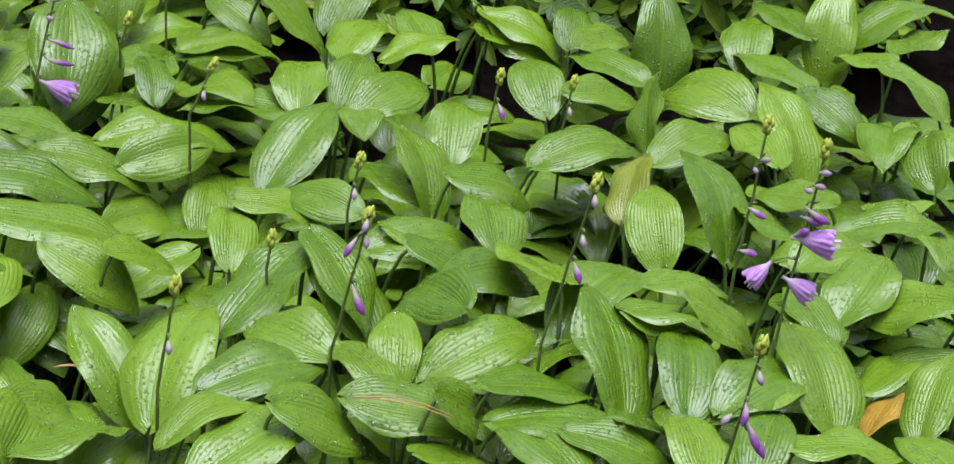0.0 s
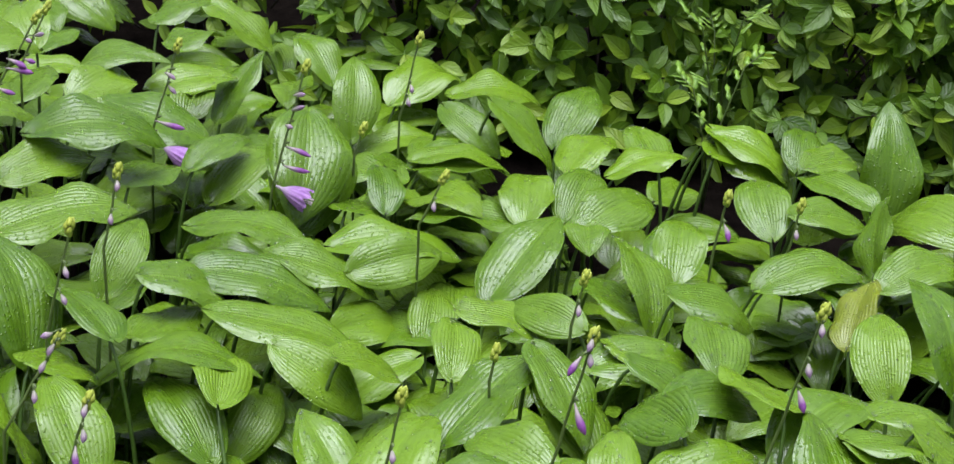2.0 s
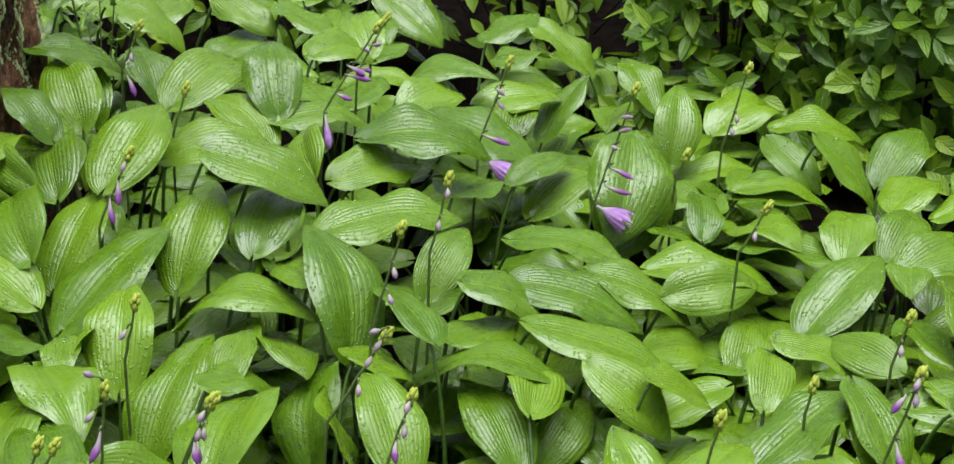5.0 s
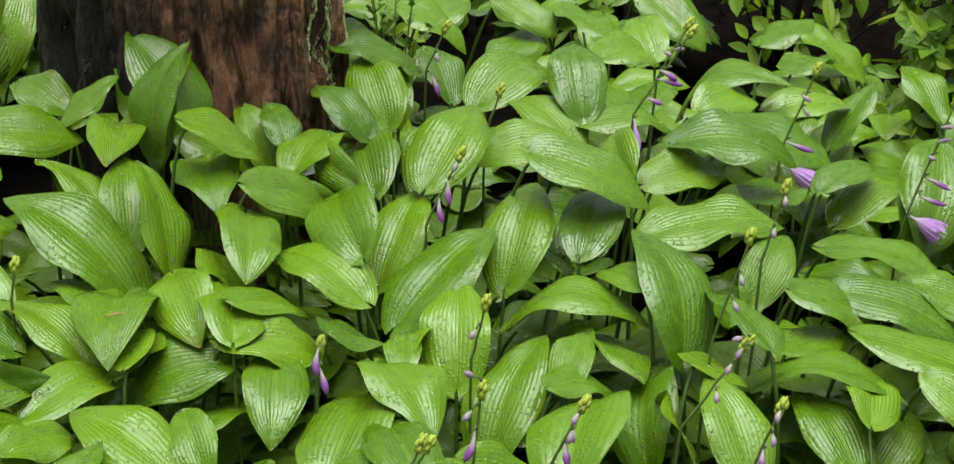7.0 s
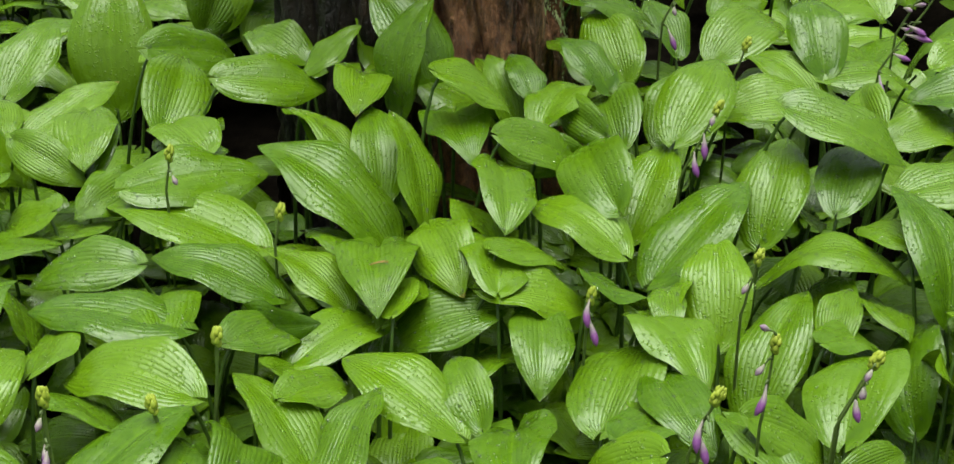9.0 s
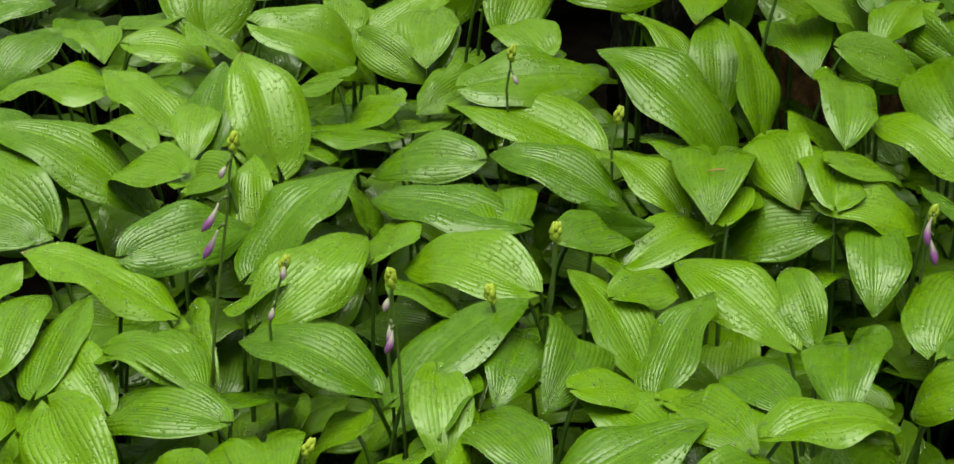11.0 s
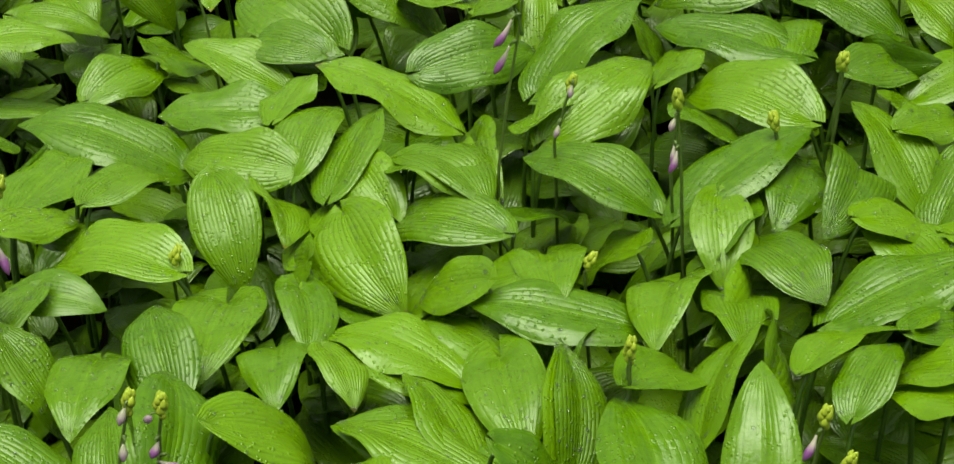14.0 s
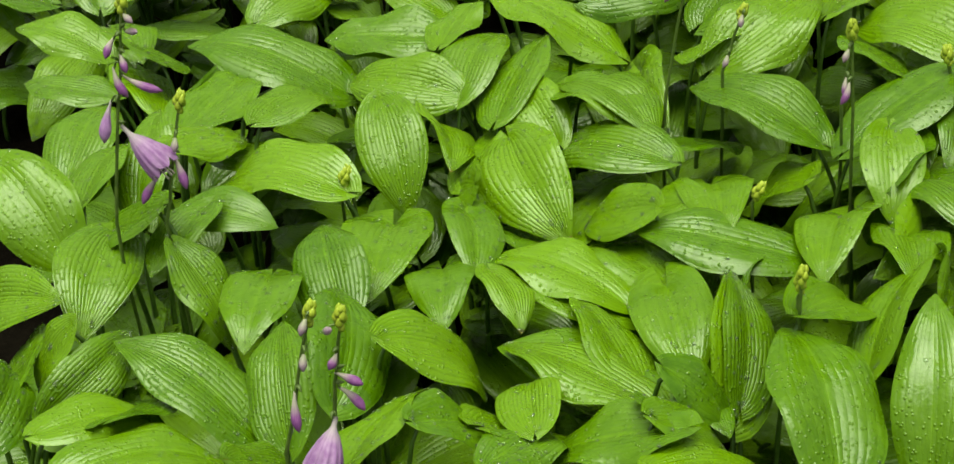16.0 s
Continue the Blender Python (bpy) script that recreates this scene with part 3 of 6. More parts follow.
hosta(0.09, 3.33, [
    (0.111, 3.403, 0.334, -45, 8, 8, 0.169, 0.107, 0.00, 0.15, 0.25),
    (0.266, 3.256, 0.312, -40, 5, 8, 0.167, 0.106, 0.05, 0.15, 0.25),
    (0.059, 3.414, 0.384, -114, -21, 0, 0.192, 0.121, 0.05, 0.15, 0.25),
    (0.279, 3.420, 0.388, -133, -15, 15, 0.164, 0.094, 0.04, 0.30, 0.25),
], "green ribbed hosta clump at the foot of the trunk")
hosta(1.72, 2.31, [
    (1.709, 2.304, 0.286, -77, -19, 8, 0.168, 0.106, 0.05, 0.15, 0.25),
    (1.908, 2.357, 0.207, -25, 60, 10, 0.229, 0.109, 0.09, 0.30, 0.25),
    (1.678, 2.266, 0.317, -90, -15, 13, 0.152, 0.086, 0.07, 0.30, 0.25),
    (1.796, 2.475, 0.281, -31, 12, 9, 0.141, 0.075, 0.10, 0.30, 0.25),
    (1.785, 2.428, 0.310, -74, -9, 14, 0.146, 0.082, 0.05, 0.30, 0.25),
])
hosta(-0.90, 1.65, [
    (-0.919, 1.834, 0.356, 0, -18, -32, 0.162, 0.102, 0.05, 0.15, 0.50),
    (-0.903, 1.676, 0.320, -13, -27, -8, 0.164, 0.093, 0.00, 0.15, 0.50),
    (-0.903, 1.555, 0.260, -141, 14, -24, 0.168, 0.096, 0.05, 0.15, 0.50),
    (-0.903, 1.832, 0.338, -33, 15, 16, 0.201, 0.121, 0.07, 0.30, 0.35),
    (-1.058, 1.651, 0.317, 44, 11, -21, 0.154, 0.081, 0.11, 0.30, 0.35),
    (-0.899, 1.617, 0.338, 75, -13, -6, 0.189, 0.107, 0.15, 0.30, 0.35),
    (-0.855, 1.641, 0.289, -159, 21, 2, 0.173, 0.098, 0.11, 0.30, 0.90),
])
hosta(-1.47, 1.22, [
    (-1.559, 1.309, 0.384, 17, -5, -24, 0.164, 0.093, 0.00, 0.15, 0.50),
    (-1.507, 1.357, 0.344, 17, 24, -14, 0.162, 0.086, 0.05, 0.30, 0.35),
    (-1.605, 1.362, 0.377, 15, 2, -1, 0.173, 0.099, 0.08, 0.30, 0.35),
    (-1.532, 1.285, 0.399, 14, -2, -22, 0.154, 0.086, 0.05, 0.30, 0.35),
    (-1.525, 1.228, 0.368, 64, 30, -18, 0.185, 0.108, 0.08, 0.30, 0.35),
    (-1.488, 1.423, 0.399, -17, -23, 13, 0.144, 0.081, 0.01, 0.30, 0.35),
    (-1.420, 1.329, 0.378, -88, 3, 11, 0.125, 0.071, 0.07, 0.30, 0.35),
    (-1.465, 1.249, 0.400, -161, -1, -19, 0.175, 0.100, 0.08, 0.30, 0.35),
])
hosta(0.89, 1.80, [
    (0.716, 1.827, 0.258, -167, 21, -24, 0.159, 0.100, 0.05, 0.15, 0.25),
    (0.949, 1.819, 0.312, -58, 20, -11, 0.196, 0.113, 0.02, 0.30, 0.25),
    (0.824, 1.744, 0.253, 14, 30, 5, 0.188, 0.096, 0.10, 0.30, 0.25),
    (1.064, 1.688, 0.354, -172, 4, -12, 0.134, 0.074, 0.06, 0.30, 0.25),
])
hosta(0.70, 1.73, [
    (0.672, 1.975, 0.228, 18, 15, 3, 0.181, 0.101, 0.12, 0.30, 0.30),
    (0.693, 2.015, 0.289, -7, -4, 23, 0.170, 0.094, 0.11, 0.30, 0.30),
    (0.877, 1.657, 0.354, -82, -2, 7, 0.176, 0.100, 0.05, 0.30, 0.25),
])
hosta(-0.64, 2.39, [
    (-0.623, 2.531, 0.388, 34, -8, 8, 0.168, 0.106, 0.00, 0.15, 0.50),
    (-0.523, 2.147, 0.328, -127, 13, 84, 0.126, 0.068, 0.14, 0.30, 0.30),
    (-0.706, 2.617, 0.385, -5, 16, 30, 0.200, 0.120, 0.10, 0.30, 0.35),
    (-0.620, 2.500, 0.406, 33, -7, -4, 0.182, 0.104, 0.12, 0.30, 0.35),
    (-0.728, 2.482, 0.370, 150, 0, -40, 0.138, 0.076, 0.07, 0.30, 0.35),
    (-0.686, 2.214, 0.371, 82, -13, -20, 0.174, 0.102, 0.09, 0.30, 0.35),
    (-0.661, 2.224, 0.312, -167, 14, -6, 0.199, 0.119, 0.10, 0.30, 0.90),
])
hosta(-0.85, 2.61, [
    (-0.951, 2.679, 0.352, 34, 0, 24, 0.167, 0.105, 0.05, 0.15, 0.50),
    (-0.824, 2.561, 0.339, 4, 11, -8, 0.167, 0.116, 0.10, 0.40, 0.50),
    (-0.742, 2.535, 0.342, 159, 7, -8, 0.163, 0.103, 0.05, 0.15, 0.50),
    (-0.619, 2.664, 0.456, -72, -12, 28, 0.186, 0.110, 0.05, 0.30, 0.30),
    (-0.941, 2.654, 0.351, -48, 19, 4, 0.191, 0.110, 0.00, 0.30, 0.35),
    (-0.757, 2.812, 0.442, -60, -16, 37, 0.180, 0.109, 0.00, 0.30, 0.35),
    (-0.934, 2.570, 0.392, -119, -18, 40, 0.142, 0.074, 0.08, 0.30, 0.35),
    (-0.836, 2.682, 0.388, 187, -3, -1, 0.179, 0.105, 0.07, 0.30, 0.35),
])
hosta(-1.38, 1.83, [
    (-1.335, 1.918, 0.282, 5, -10, -24, 0.162, 0.103, 0.00, 0.15, 0.50),
    (-1.525, 1.934, 0.345, -2, -36, 24, 0.174, 0.120, 0.05, 0.15, 0.50),
    (-1.260, 1.686, 0.304, -139, 12, -48, 0.161, 0.092, 0.05, 0.40, 0.50),
    (-1.290, 1.626, 0.368, -147, -29, 6, 0.168, 0.092, 0.10, 0.30, 0.35),
    (-1.399, 1.728, 0.298, 91, 19, 1, 0.242, 0.140, 0.08, 0.30, 0.35),
])
hosta(-0.84, 1.08, [
    (-0.936, 1.179, 0.289, 17, -23, -32, 0.164, 0.094, 0.00, 0.15, 0.50),
    (-0.858, 1.209, 0.286, 40, -29, 32, 0.163, 0.093, 0.00, 0.15, 0.50),
    (-0.778, 1.150, 0.375, -27, -49, 8, 0.163, 0.093, 0.00, 0.15, 0.50),
    (-0.753, 1.068, 0.379, -48, -26, -8, 0.150, 0.084, 0.08, 0.30, 0.35),
    (-0.784, 1.209, 0.382, -78, -49, 15, 0.115, 0.065, 0.10, 0.30, 0.35),
    (-0.882, 1.089, 0.373, 22, -13, -12, 0.133, 0.072, 0.08, 0.30, 0.35),
    (-0.773, 1.129, 0.387, -39, -44, 12, 0.132, 0.074, 0.07, 0.30, 0.35),
])
hosta(0.53, 2.11, [
    (0.567, 2.092, 0.366, 22, 5, 24, 0.167, 0.095, 0.05, 0.40, 0.25),
    (0.608, 2.184, 0.306, -41, -9, 0, 0.166, 0.095, 0.00, 0.15, 0.25),
    (0.456, 2.160, 0.305, 12, 34, 24, 0.230, 0.133, 0.14, 0.30, 0.30),
    (0.411, 2.232, 0.387, 21, -13, -9, 0.144, 0.079, 0.06, 0.30, 0.30),
    (0.545, 2.152, 0.245, -104, 9, -16, 0.236, 0.138, 0.21, 0.30, 0.30),
    (0.713, 2.038, 0.178, -40, 20, 26, 0.148, 0.077, 0.11, 0.30, 0.30),
    (0.577, 2.285, 0.323, -36, 26, 22, 0.147, 0.076, 0.10, 0.30, 0.30),
])
hosta(1.17, 2.82, [
    (1.190, 2.708, 0.211, -156, 5, 0, 0.163, 0.103, 0.05, 0.15, 0.25),
    (1.312, 2.716, 0.356, -124, -42, 5, 0.168, 0.097, 0.05, 0.30, 0.25),
    (1.253, 2.808, 0.312, -150, -20, 8, 0.148, 0.084, 0.07, 0.30, 0.25),
    (1.111, 2.937, 0.204, -18, 39, 19, 0.177, 0.096, 0.11, 0.30, 0.25),
], "green ribbed hosta clump in front of the shrubs")
hosta(0.03, 3.03, [
    (-0.047, 3.057, 0.419, -93, -12, 0, 0.178, 0.113, 0.05, 0.40, 0.25),
    (0.170, 3.075, 0.307, 15, 20, 16, 0.171, 0.097, 0.10, 0.40, 0.25),
    (-0.041, 2.952, 0.472, -80, -16, 7, 0.172, 0.100, 0.07, 0.30, 0.30),
], "green ribbed hosta clump at the foot of the trunk")
hosta(-1.17, 2.75, [
    (-1.277, 2.795, 0.286, 9, 29, 8, 0.228, 0.186, 0.10, 0.40, 0.50),
    (-1.169, 2.818, 0.345, -27, -1, -8, 0.169, 0.097, 0.00, 0.15, 0.50),
    (-1.030, 2.893, 0.319, -19, 26, 6, 0.199, 0.115, 0.05, 0.30, 0.35),
])
hosta(-1.01, 0.94, [
    (-0.933, 1.082, 0.376, -18, -40, 0, 0.165, 0.114, 0.00, 0.15, 0.50),
    (-1.094, 1.069, 0.377, 21, 5, 41, 0.186, 0.109, 0.10, 0.30, 0.35),
    (-1.164, 1.025, 0.343, 78, 29, 12, 0.198, 0.105, 0.06, 0.30, 0.35),
    (-1.130, 1.021, 0.351, 28, 23, -20, 0.158, 0.080, 0.11, 0.30, 0.35),
    (-1.039, 0.964, 0.388, -10, -1, -29, 0.165, 0.093, 0.05, 0.30, 0.35),
    (-0.986, 1.033, 0.414, -32, -42, 11, 0.144, 0.081, 0.08, 0.30, 0.35),
    (-0.909, 1.028, 0.381, -20, -23, 4, 0.130, 0.070, 0.10, 0.30, 0.35),
    (-1.122, 0.911, 0.443, -19, -45, 17, 0.124, 0.070, 0.03, 0.30, 0.35),
])
hosta(-0.80, 1.97, [
    (-0.782, 1.963, 0.359, -7, -5, -24, 0.165, 0.094, 0.00, 0.15, 0.50),
    (-0.833, 2.141, 0.294, 19, 0, 56, 0.162, 0.103, 0.00, 0.15, 0.50),
])
hosta(-1.15, 1.12, [
    (-1.195, 1.262, 0.295, 28, 14, -8, 0.166, 0.095, 0.10, 0.40, 0.50),
    (-1.134, 1.245, 0.326, 9, -32, -8, 0.163, 0.093, 0.00, 0.15, 0.50),
    (-1.159, 1.222, 0.350, 35, 13, -14, 0.161, 0.090, 0.10, 0.30, 0.35),
    (-1.385, 1.246, 0.454, 79, -33, -11, 0.164, 0.093, 0.00, 0.30, 0.35),
    (-1.071, 1.145, 0.409, -47, -47, 12, 0.174, 0.101, 0.12, 0.30, 0.35),
])
hosta(1.67, 2.06, [
    (1.656, 2.033, 0.231, -48, 9, -40, 0.166, 0.105, 0.05, 0.15, 0.25, "y"),
    (1.811, 2.179, 0.247, -84, -11, 0, 0.169, 0.107, 0.10, 0.40, 0.25),
    (1.758, 2.079, 0.248, -92, -1, -8, 0.170, 0.108, 0.10, 0.40, 0.25),
    (1.789, 1.867, 0.324, -81, -17, 0, 0.167, 0.105, 0.00, 0.15, 0.25),
    (1.763, 2.138, 0.267, -29, 37, -53, 0.148, 0.077, 0.04, 0.30, 0.25),
    (1.643, 2.262, 0.283, -14, 14, -9, 0.166, 0.093, 0.08, 0.30, 0.25),
    (1.715, 2.035, 0.303, -75, 2, 5, 0.172, 0.097, 0.11, 0.30, 0.25),
], "green hosta clump with one yellowing leaf")
hosta(-0.05, 2.09, [
    (-0.047, 2.162, 0.369, -40, -36, 8, 0.172, 0.109, 0.05, 0.15, 0.25),
    (0.013, 1.978, 0.306, -142, -7, 0, 0.162, 0.102, 0.10, 0.40, 0.50),
    (-0.174, 2.166, 0.325, 94, -19, -18, 0.187, 0.110, 0.10, 0.30, 0.30),
    (-0.176, 2.149, 0.364, 3, -2, 16, 0.185, 0.108, 0.10, 0.30, 0.30),
    (-0.156, 1.905, 0.302, 176, 12, 16, 0.191, 0.112, 0.11, 0.30, 0.90),
    (0.035, 1.991, 0.329, -162, 0, 0, 0.170, 0.099, 0.07, 0.30, 0.35),
])
hosta(1.50, 2.56, [
    (1.698, 2.621, 0.304, -149, -23, 0, 0.200, 0.126, 0.05, 0.40, 0.25),
    (1.663, 2.541, 0.294, -56, -17, 8, 0.171, 0.108, 0.05, 0.15, 0.25),
    (1.369, 2.402, 0.280, 162, 9, 7, 0.152, 0.083, 0.10, 0.30, 0.25),
    (1.462, 2.518, 0.291, -83, 7, -3, 0.152, 0.086, 0.06, 0.30, 0.25),
    (1.685, 2.586, 0.312, -132, -19, 4, 0.162, 0.094, 0.08, 0.30, 0.25),
    (1.428, 2.695, 0.267, -41, 21, 4, 0.176, 0.100, 0.07, 0.30, 0.25),
    (1.555, 2.525, 0.295, -4, 8, 3, 0.151, 0.084, 0.02, 0.30, 0.25),
], "green ribbed hosta clump in front of the shrubs")
hosta(1.17, 1.63, [
    (1.145, 1.767, 0.288, 12, 27, 16, 0.183, 0.115, 0.05, 0.15, 0.25),
    (1.156, 1.646, 0.297, -11, 4, 32, 0.162, 0.093, 0.00, 0.15, 0.25),
    (1.170, 1.626, 0.307, 178, 18, -16, 0.164, 0.104, 0.00, 0.15, 0.25),
    (1.340, 1.632, 0.422, -3, -14, 24, 0.167, 0.116, 0.00, 0.15, 0.25),
    (1.331, 1.796, 0.366, -18, 0, 14, 0.167, 0.095, 0.08, 0.30, 0.25),
    (1.228, 1.730, 0.385, -80, -20, 11, 0.170, 0.098, 0.11, 0.30, 0.25),
    (1.140, 1.598, 0.343, -81, 11, 10, 0.170, 0.099, 0.09, 0.30, 0.25),
    (1.046, 1.672, 0.350, 26, -6, -14, 0.156, 0.088, 0.10, 0.30, 0.25),
])
hosta(1.19, 1.53, [
    (1.400, 1.578, 0.398, -86, -25, -8, 0.169, 0.107, 0.00, 0.15, 0.25),
    (1.280, 1.564, 0.343, -46, -12, -40, 0.164, 0.094, 0.05, 0.15, 0.25),
    (1.185, 1.545, 0.355, -98, -12, -16, 0.167, 0.106, 0.05, 0.15, 0.25),
    (1.212, 1.648, 0.400, 4, -20, -29, 0.170, 0.099, 0.07, 0.30, 0.25),
    (1.103, 1.605, 0.334, -23, 19, -3, 0.130, 0.067, 0.10, 0.30, 0.25),
    (1.334, 1.612, 0.348, -62, 3, -7, 0.202, 0.111, 0.18, 0.30, 0.25),
    (1.177, 1.508, 0.389, -93, -16, -9, 0.163, 0.093, 0.02, 0.30, 0.25),
])
hosta(1.19, 1.48, [
    (1.395, 1.435, 0.349, 172, 11, -24, 0.165, 0.104, 0.00, 0.15, 0.25),
    (1.064, 1.448, 0.365, -80, -27, -8, 0.167, 0.096, 0.00, 0.15, 0.25),
    (1.166, 1.465, 0.370, -103, -5, -1, 0.166, 0.095, 0.05, 0.30, 0.25),
    (1.232, 1.410, 0.379, -122, -14, 4, 0.137, 0.078, 0.06, 0.30, 0.25),
])
hosta(-0.53, 1.94, [
    (-0.500, 2.068, 0.348, -17, -28, 24, 0.172, 0.109, 0.05, 0.15, 0.25),
    (-0.470, 1.985, 0.346, -34, -37, 16, 0.165, 0.114, 0.00, 0.15, 0.25),
    (-0.511, 1.845, 0.311, -180, 11, -56, 0.168, 0.116, 0.16, 0.40, 0.90),
    (-0.621, 1.854, 0.301, -176, 10, 56, 0.168, 0.096, 0.05, 0.15, 0.50),
    (-0.451, 2.054, 0.310, -48, 0, 4, 0.184, 0.105, 0.10, 0.30, 0.30),
    (-0.454, 1.914, 0.351, -38, -16, 17, 0.132, 0.074, 0.06, 0.30, 0.30),
    (-0.605, 2.080, 0.351, 79, 6, 2, 0.221, 0.128, 0.01, 0.30, 0.35),
    (-0.570, 1.922, 0.347, 67, -5, -13, 0.204, 0.120, 0.14, 0.30, 0.35),
])
hosta(-1.13, 1.44, [
    (-1.146, 1.555, 0.309, 3, -1, -24, 0.166, 0.095, 0.00, 0.15, 0.50),
    (-0.997, 1.521, 0.269, -13, 4, -16, 0.165, 0.104, 0.05, 0.15, 0.50),
    (-1.123, 1.523, 0.331, 49, -44, -48, 0.166, 0.095, 0.05, 0.15, 0.50),
    (-1.066, 1.475, 0.301, -19, -39, 0, 0.166, 0.105, 0.00, 0.15, 0.50),
    (-1.043, 1.367, 0.337, -138, 0, -23, 0.113, 0.062, 0.08, 0.30, 0.35),
])
hosta(-1.15, 1.45, [
    (-1.199, 1.442, 0.315, 195, 13, -4, 0.183, 0.108, 0.09, 0.30, 0.90),
    (-1.113, 1.389, 0.303, -157, 19, 6, 0.159, 0.088, 0.11, 0.30, 0.90),
    (-1.117, 1.480, 0.320, -153, 4, -23, 0.140, 0.077, 0.09, 0.30, 0.90),
    (-1.254, 1.437, 0.360, 83, -8, -3, 0.200, 0.115, 0.15, 0.30, 0.35),
], "hosta clump with broad heart-shaped wet green leaves")
hosta(1.09, 1.97, [
    (1.208, 1.891, 0.376, -85, -25, 0, 0.169, 0.107, 0.00, 0.15, 0.25),
    (1.000, 1.873, 0.287, -153, 4, 0, 0.158, 0.090, 0.05, 0.40, 0.25),
    (1.021, 2.002, 0.283, -19, 8, 15, 0.142, 0.075, 0.10, 0.30, 0.25),
    (1.105, 1.903, 0.385, -171, -22, -18, 0.169, 0.098, 0.08, 0.30, 0.25),
    (1.175, 1.874, 0.357, -90, -7, 10, 0.171, 0.099, 0.08, 0.30, 0.25),
    (1.208, 1.823, 0.395, -120, -35, 1, 0.142, 0.081, 0.07, 0.30, 0.25),
])
hosta(1.26, 2.00, [
    (1.348, 2.001, 0.370, -86, -27, 8, 0.168, 0.106, 0.10, 0.15, 0.25),
    (1.344, 2.047, 0.277, -2, 30, 30, 0.184, 0.104, 0.11, 0.30, 0.25),
    (1.227, 2.038, 0.308, 34, -3, -24, 0.138, 0.078, 0.05, 0.30, 0.25),
])
hosta(-1.41, 1.00, [
    (-1.443, 0.992, 0.383, 32, -14, -40, 0.161, 0.092, 0.00, 0.15, 0.50),
    (-1.411, 0.973, 0.357, -81, 9, -16, 0.161, 0.092, 0.00, 0.15, 0.50),
    (-1.384, 1.049, 0.443, 122, -52, -13, 0.109, 0.061, 0.05, 0.30, 0.35),
])
hosta(0.69, 2.63, [
    (0.657, 2.627, 0.318, -35, -8, 0, 0.171, 0.118, 0.00, 0.15, 0.25),
    (0.773, 2.705, 0.298, -46, -5, 0, 0.165, 0.094, 0.05, 0.15, 0.25),
    (0.763, 2.637, 0.330, -54, 6, -3, 0.144, 0.080, 0.07, 0.30, 0.30),
    (0.802, 2.646, 0.261, -56, 11, 0, 0.189, 0.109, 0.13, 0.30, 0.30),
    (0.745, 2.521, 0.286, -120, 0, -7, 0.207, 0.120, 0.11, 0.30, 0.30),
])
hosta(0.77, 2.22, [
    (0.959, 2.328, 0.280, -79, 0, 39, 0.162, 0.093, 0.06, 0.30, 0.25),
    (0.912, 2.252, 0.226, -68, -14, 32, 0.146, 0.083, 0.04, 0.30, 0.25),
    (0.791, 2.099, 0.313, -126, -30, 15, 0.161, 0.094, 0.08, 0.30, 0.25),
])
hosta(0.66, 2.25, [
    (0.633, 2.269, 0.355, -80, -32, 12, 0.175, 0.101, 0.11, 0.30, 0.30),
    (0.722, 2.330, 0.318, -106, -17, 7, 0.212, 0.124, 0.08, 0.30, 0.30),
    (0.842, 2.369, 0.307, -108, -21, 3, 0.182, 0.105, 0.07, 0.30, 0.25),
    (0.723, 2.211, 0.315, -104, -14, -5, 0.230, 0.132, 0.02, 0.30, 0.25),
])
hosta(0.14, 1.97, [
    (0.296, 2.134, 0.305, 0, -1, -40, 0.169, 0.096, 0.05, 0.15, 0.25),
    (0.056, 2.115, 0.334, -3, -13, -56, 0.164, 0.103, 0.00, 0.15, 0.25),
    (0.060, 2.098, 0.341, -1, 3, -2, 0.109, 0.055, 0.09, 0.30, 0.30),
    (0.133, 2.137, 0.285, -3, 32, -6, 0.185, 0.104, 0.10, 0.30, 0.30),
    (0.169, 2.031, 0.229, -28, 32, -12, 0.222, 0.117, 0.09, 0.30, 0.30),
    (0.277, 2.062, 0.328, -20, 14, -2, 0.122, 0.064, 0.08, 0.30, 0.30),
    (0.252, 2.020, 0.361, -49, -22, 7, 0.142, 0.079, 0.05, 0.30, 0.30),
    (0.110, 1.881, 0.338, -148, -6, -5, 0.151, 0.086, 0.10, 0.30, 0.35),
])
hosta(-0.00, 1.89, [
    (-0.045, 1.928, 0.286, -21, 3, -16, 0.225, 0.140, 0.11, 0.30, 0.30),
    (0.127, 1.834, 0.373, -78, -40, 27, 0.165, 0.097, 0.11, 0.30, 0.35),
])
hosta(0.70, 1.55, [
    (0.628, 1.570, 0.363, -13, -8, 72, 0.165, 0.104, 0.05, 0.15, 0.25),
    (0.824, 1.697, 0.288, -37, 18, -12, 0.210, 0.119, 0.11, 0.30, 0.25),
    (0.808, 1.583, 0.344, -69, -1, -18, 0.154, 0.085, 0.14, 0.30, 0.25),
    (0.659, 1.681, 0.374, -59, -37, 29, 0.138, 0.078, 0.07, 0.30, 0.25),
    (0.643, 1.596, 0.371, -67, -12, -17, 0.164, 0.093, 0.00, 0.30, 0.25),
    (0.610, 1.572, 0.359, -27, -9, 51, 0.187, 0.104, 0.16, 0.30, 0.25),
])
hosta(0.75, 1.45, [
    (0.825, 1.513, 0.345, -68, 3, 3, 0.177, 0.096, 0.08, 0.30, 0.25),
])
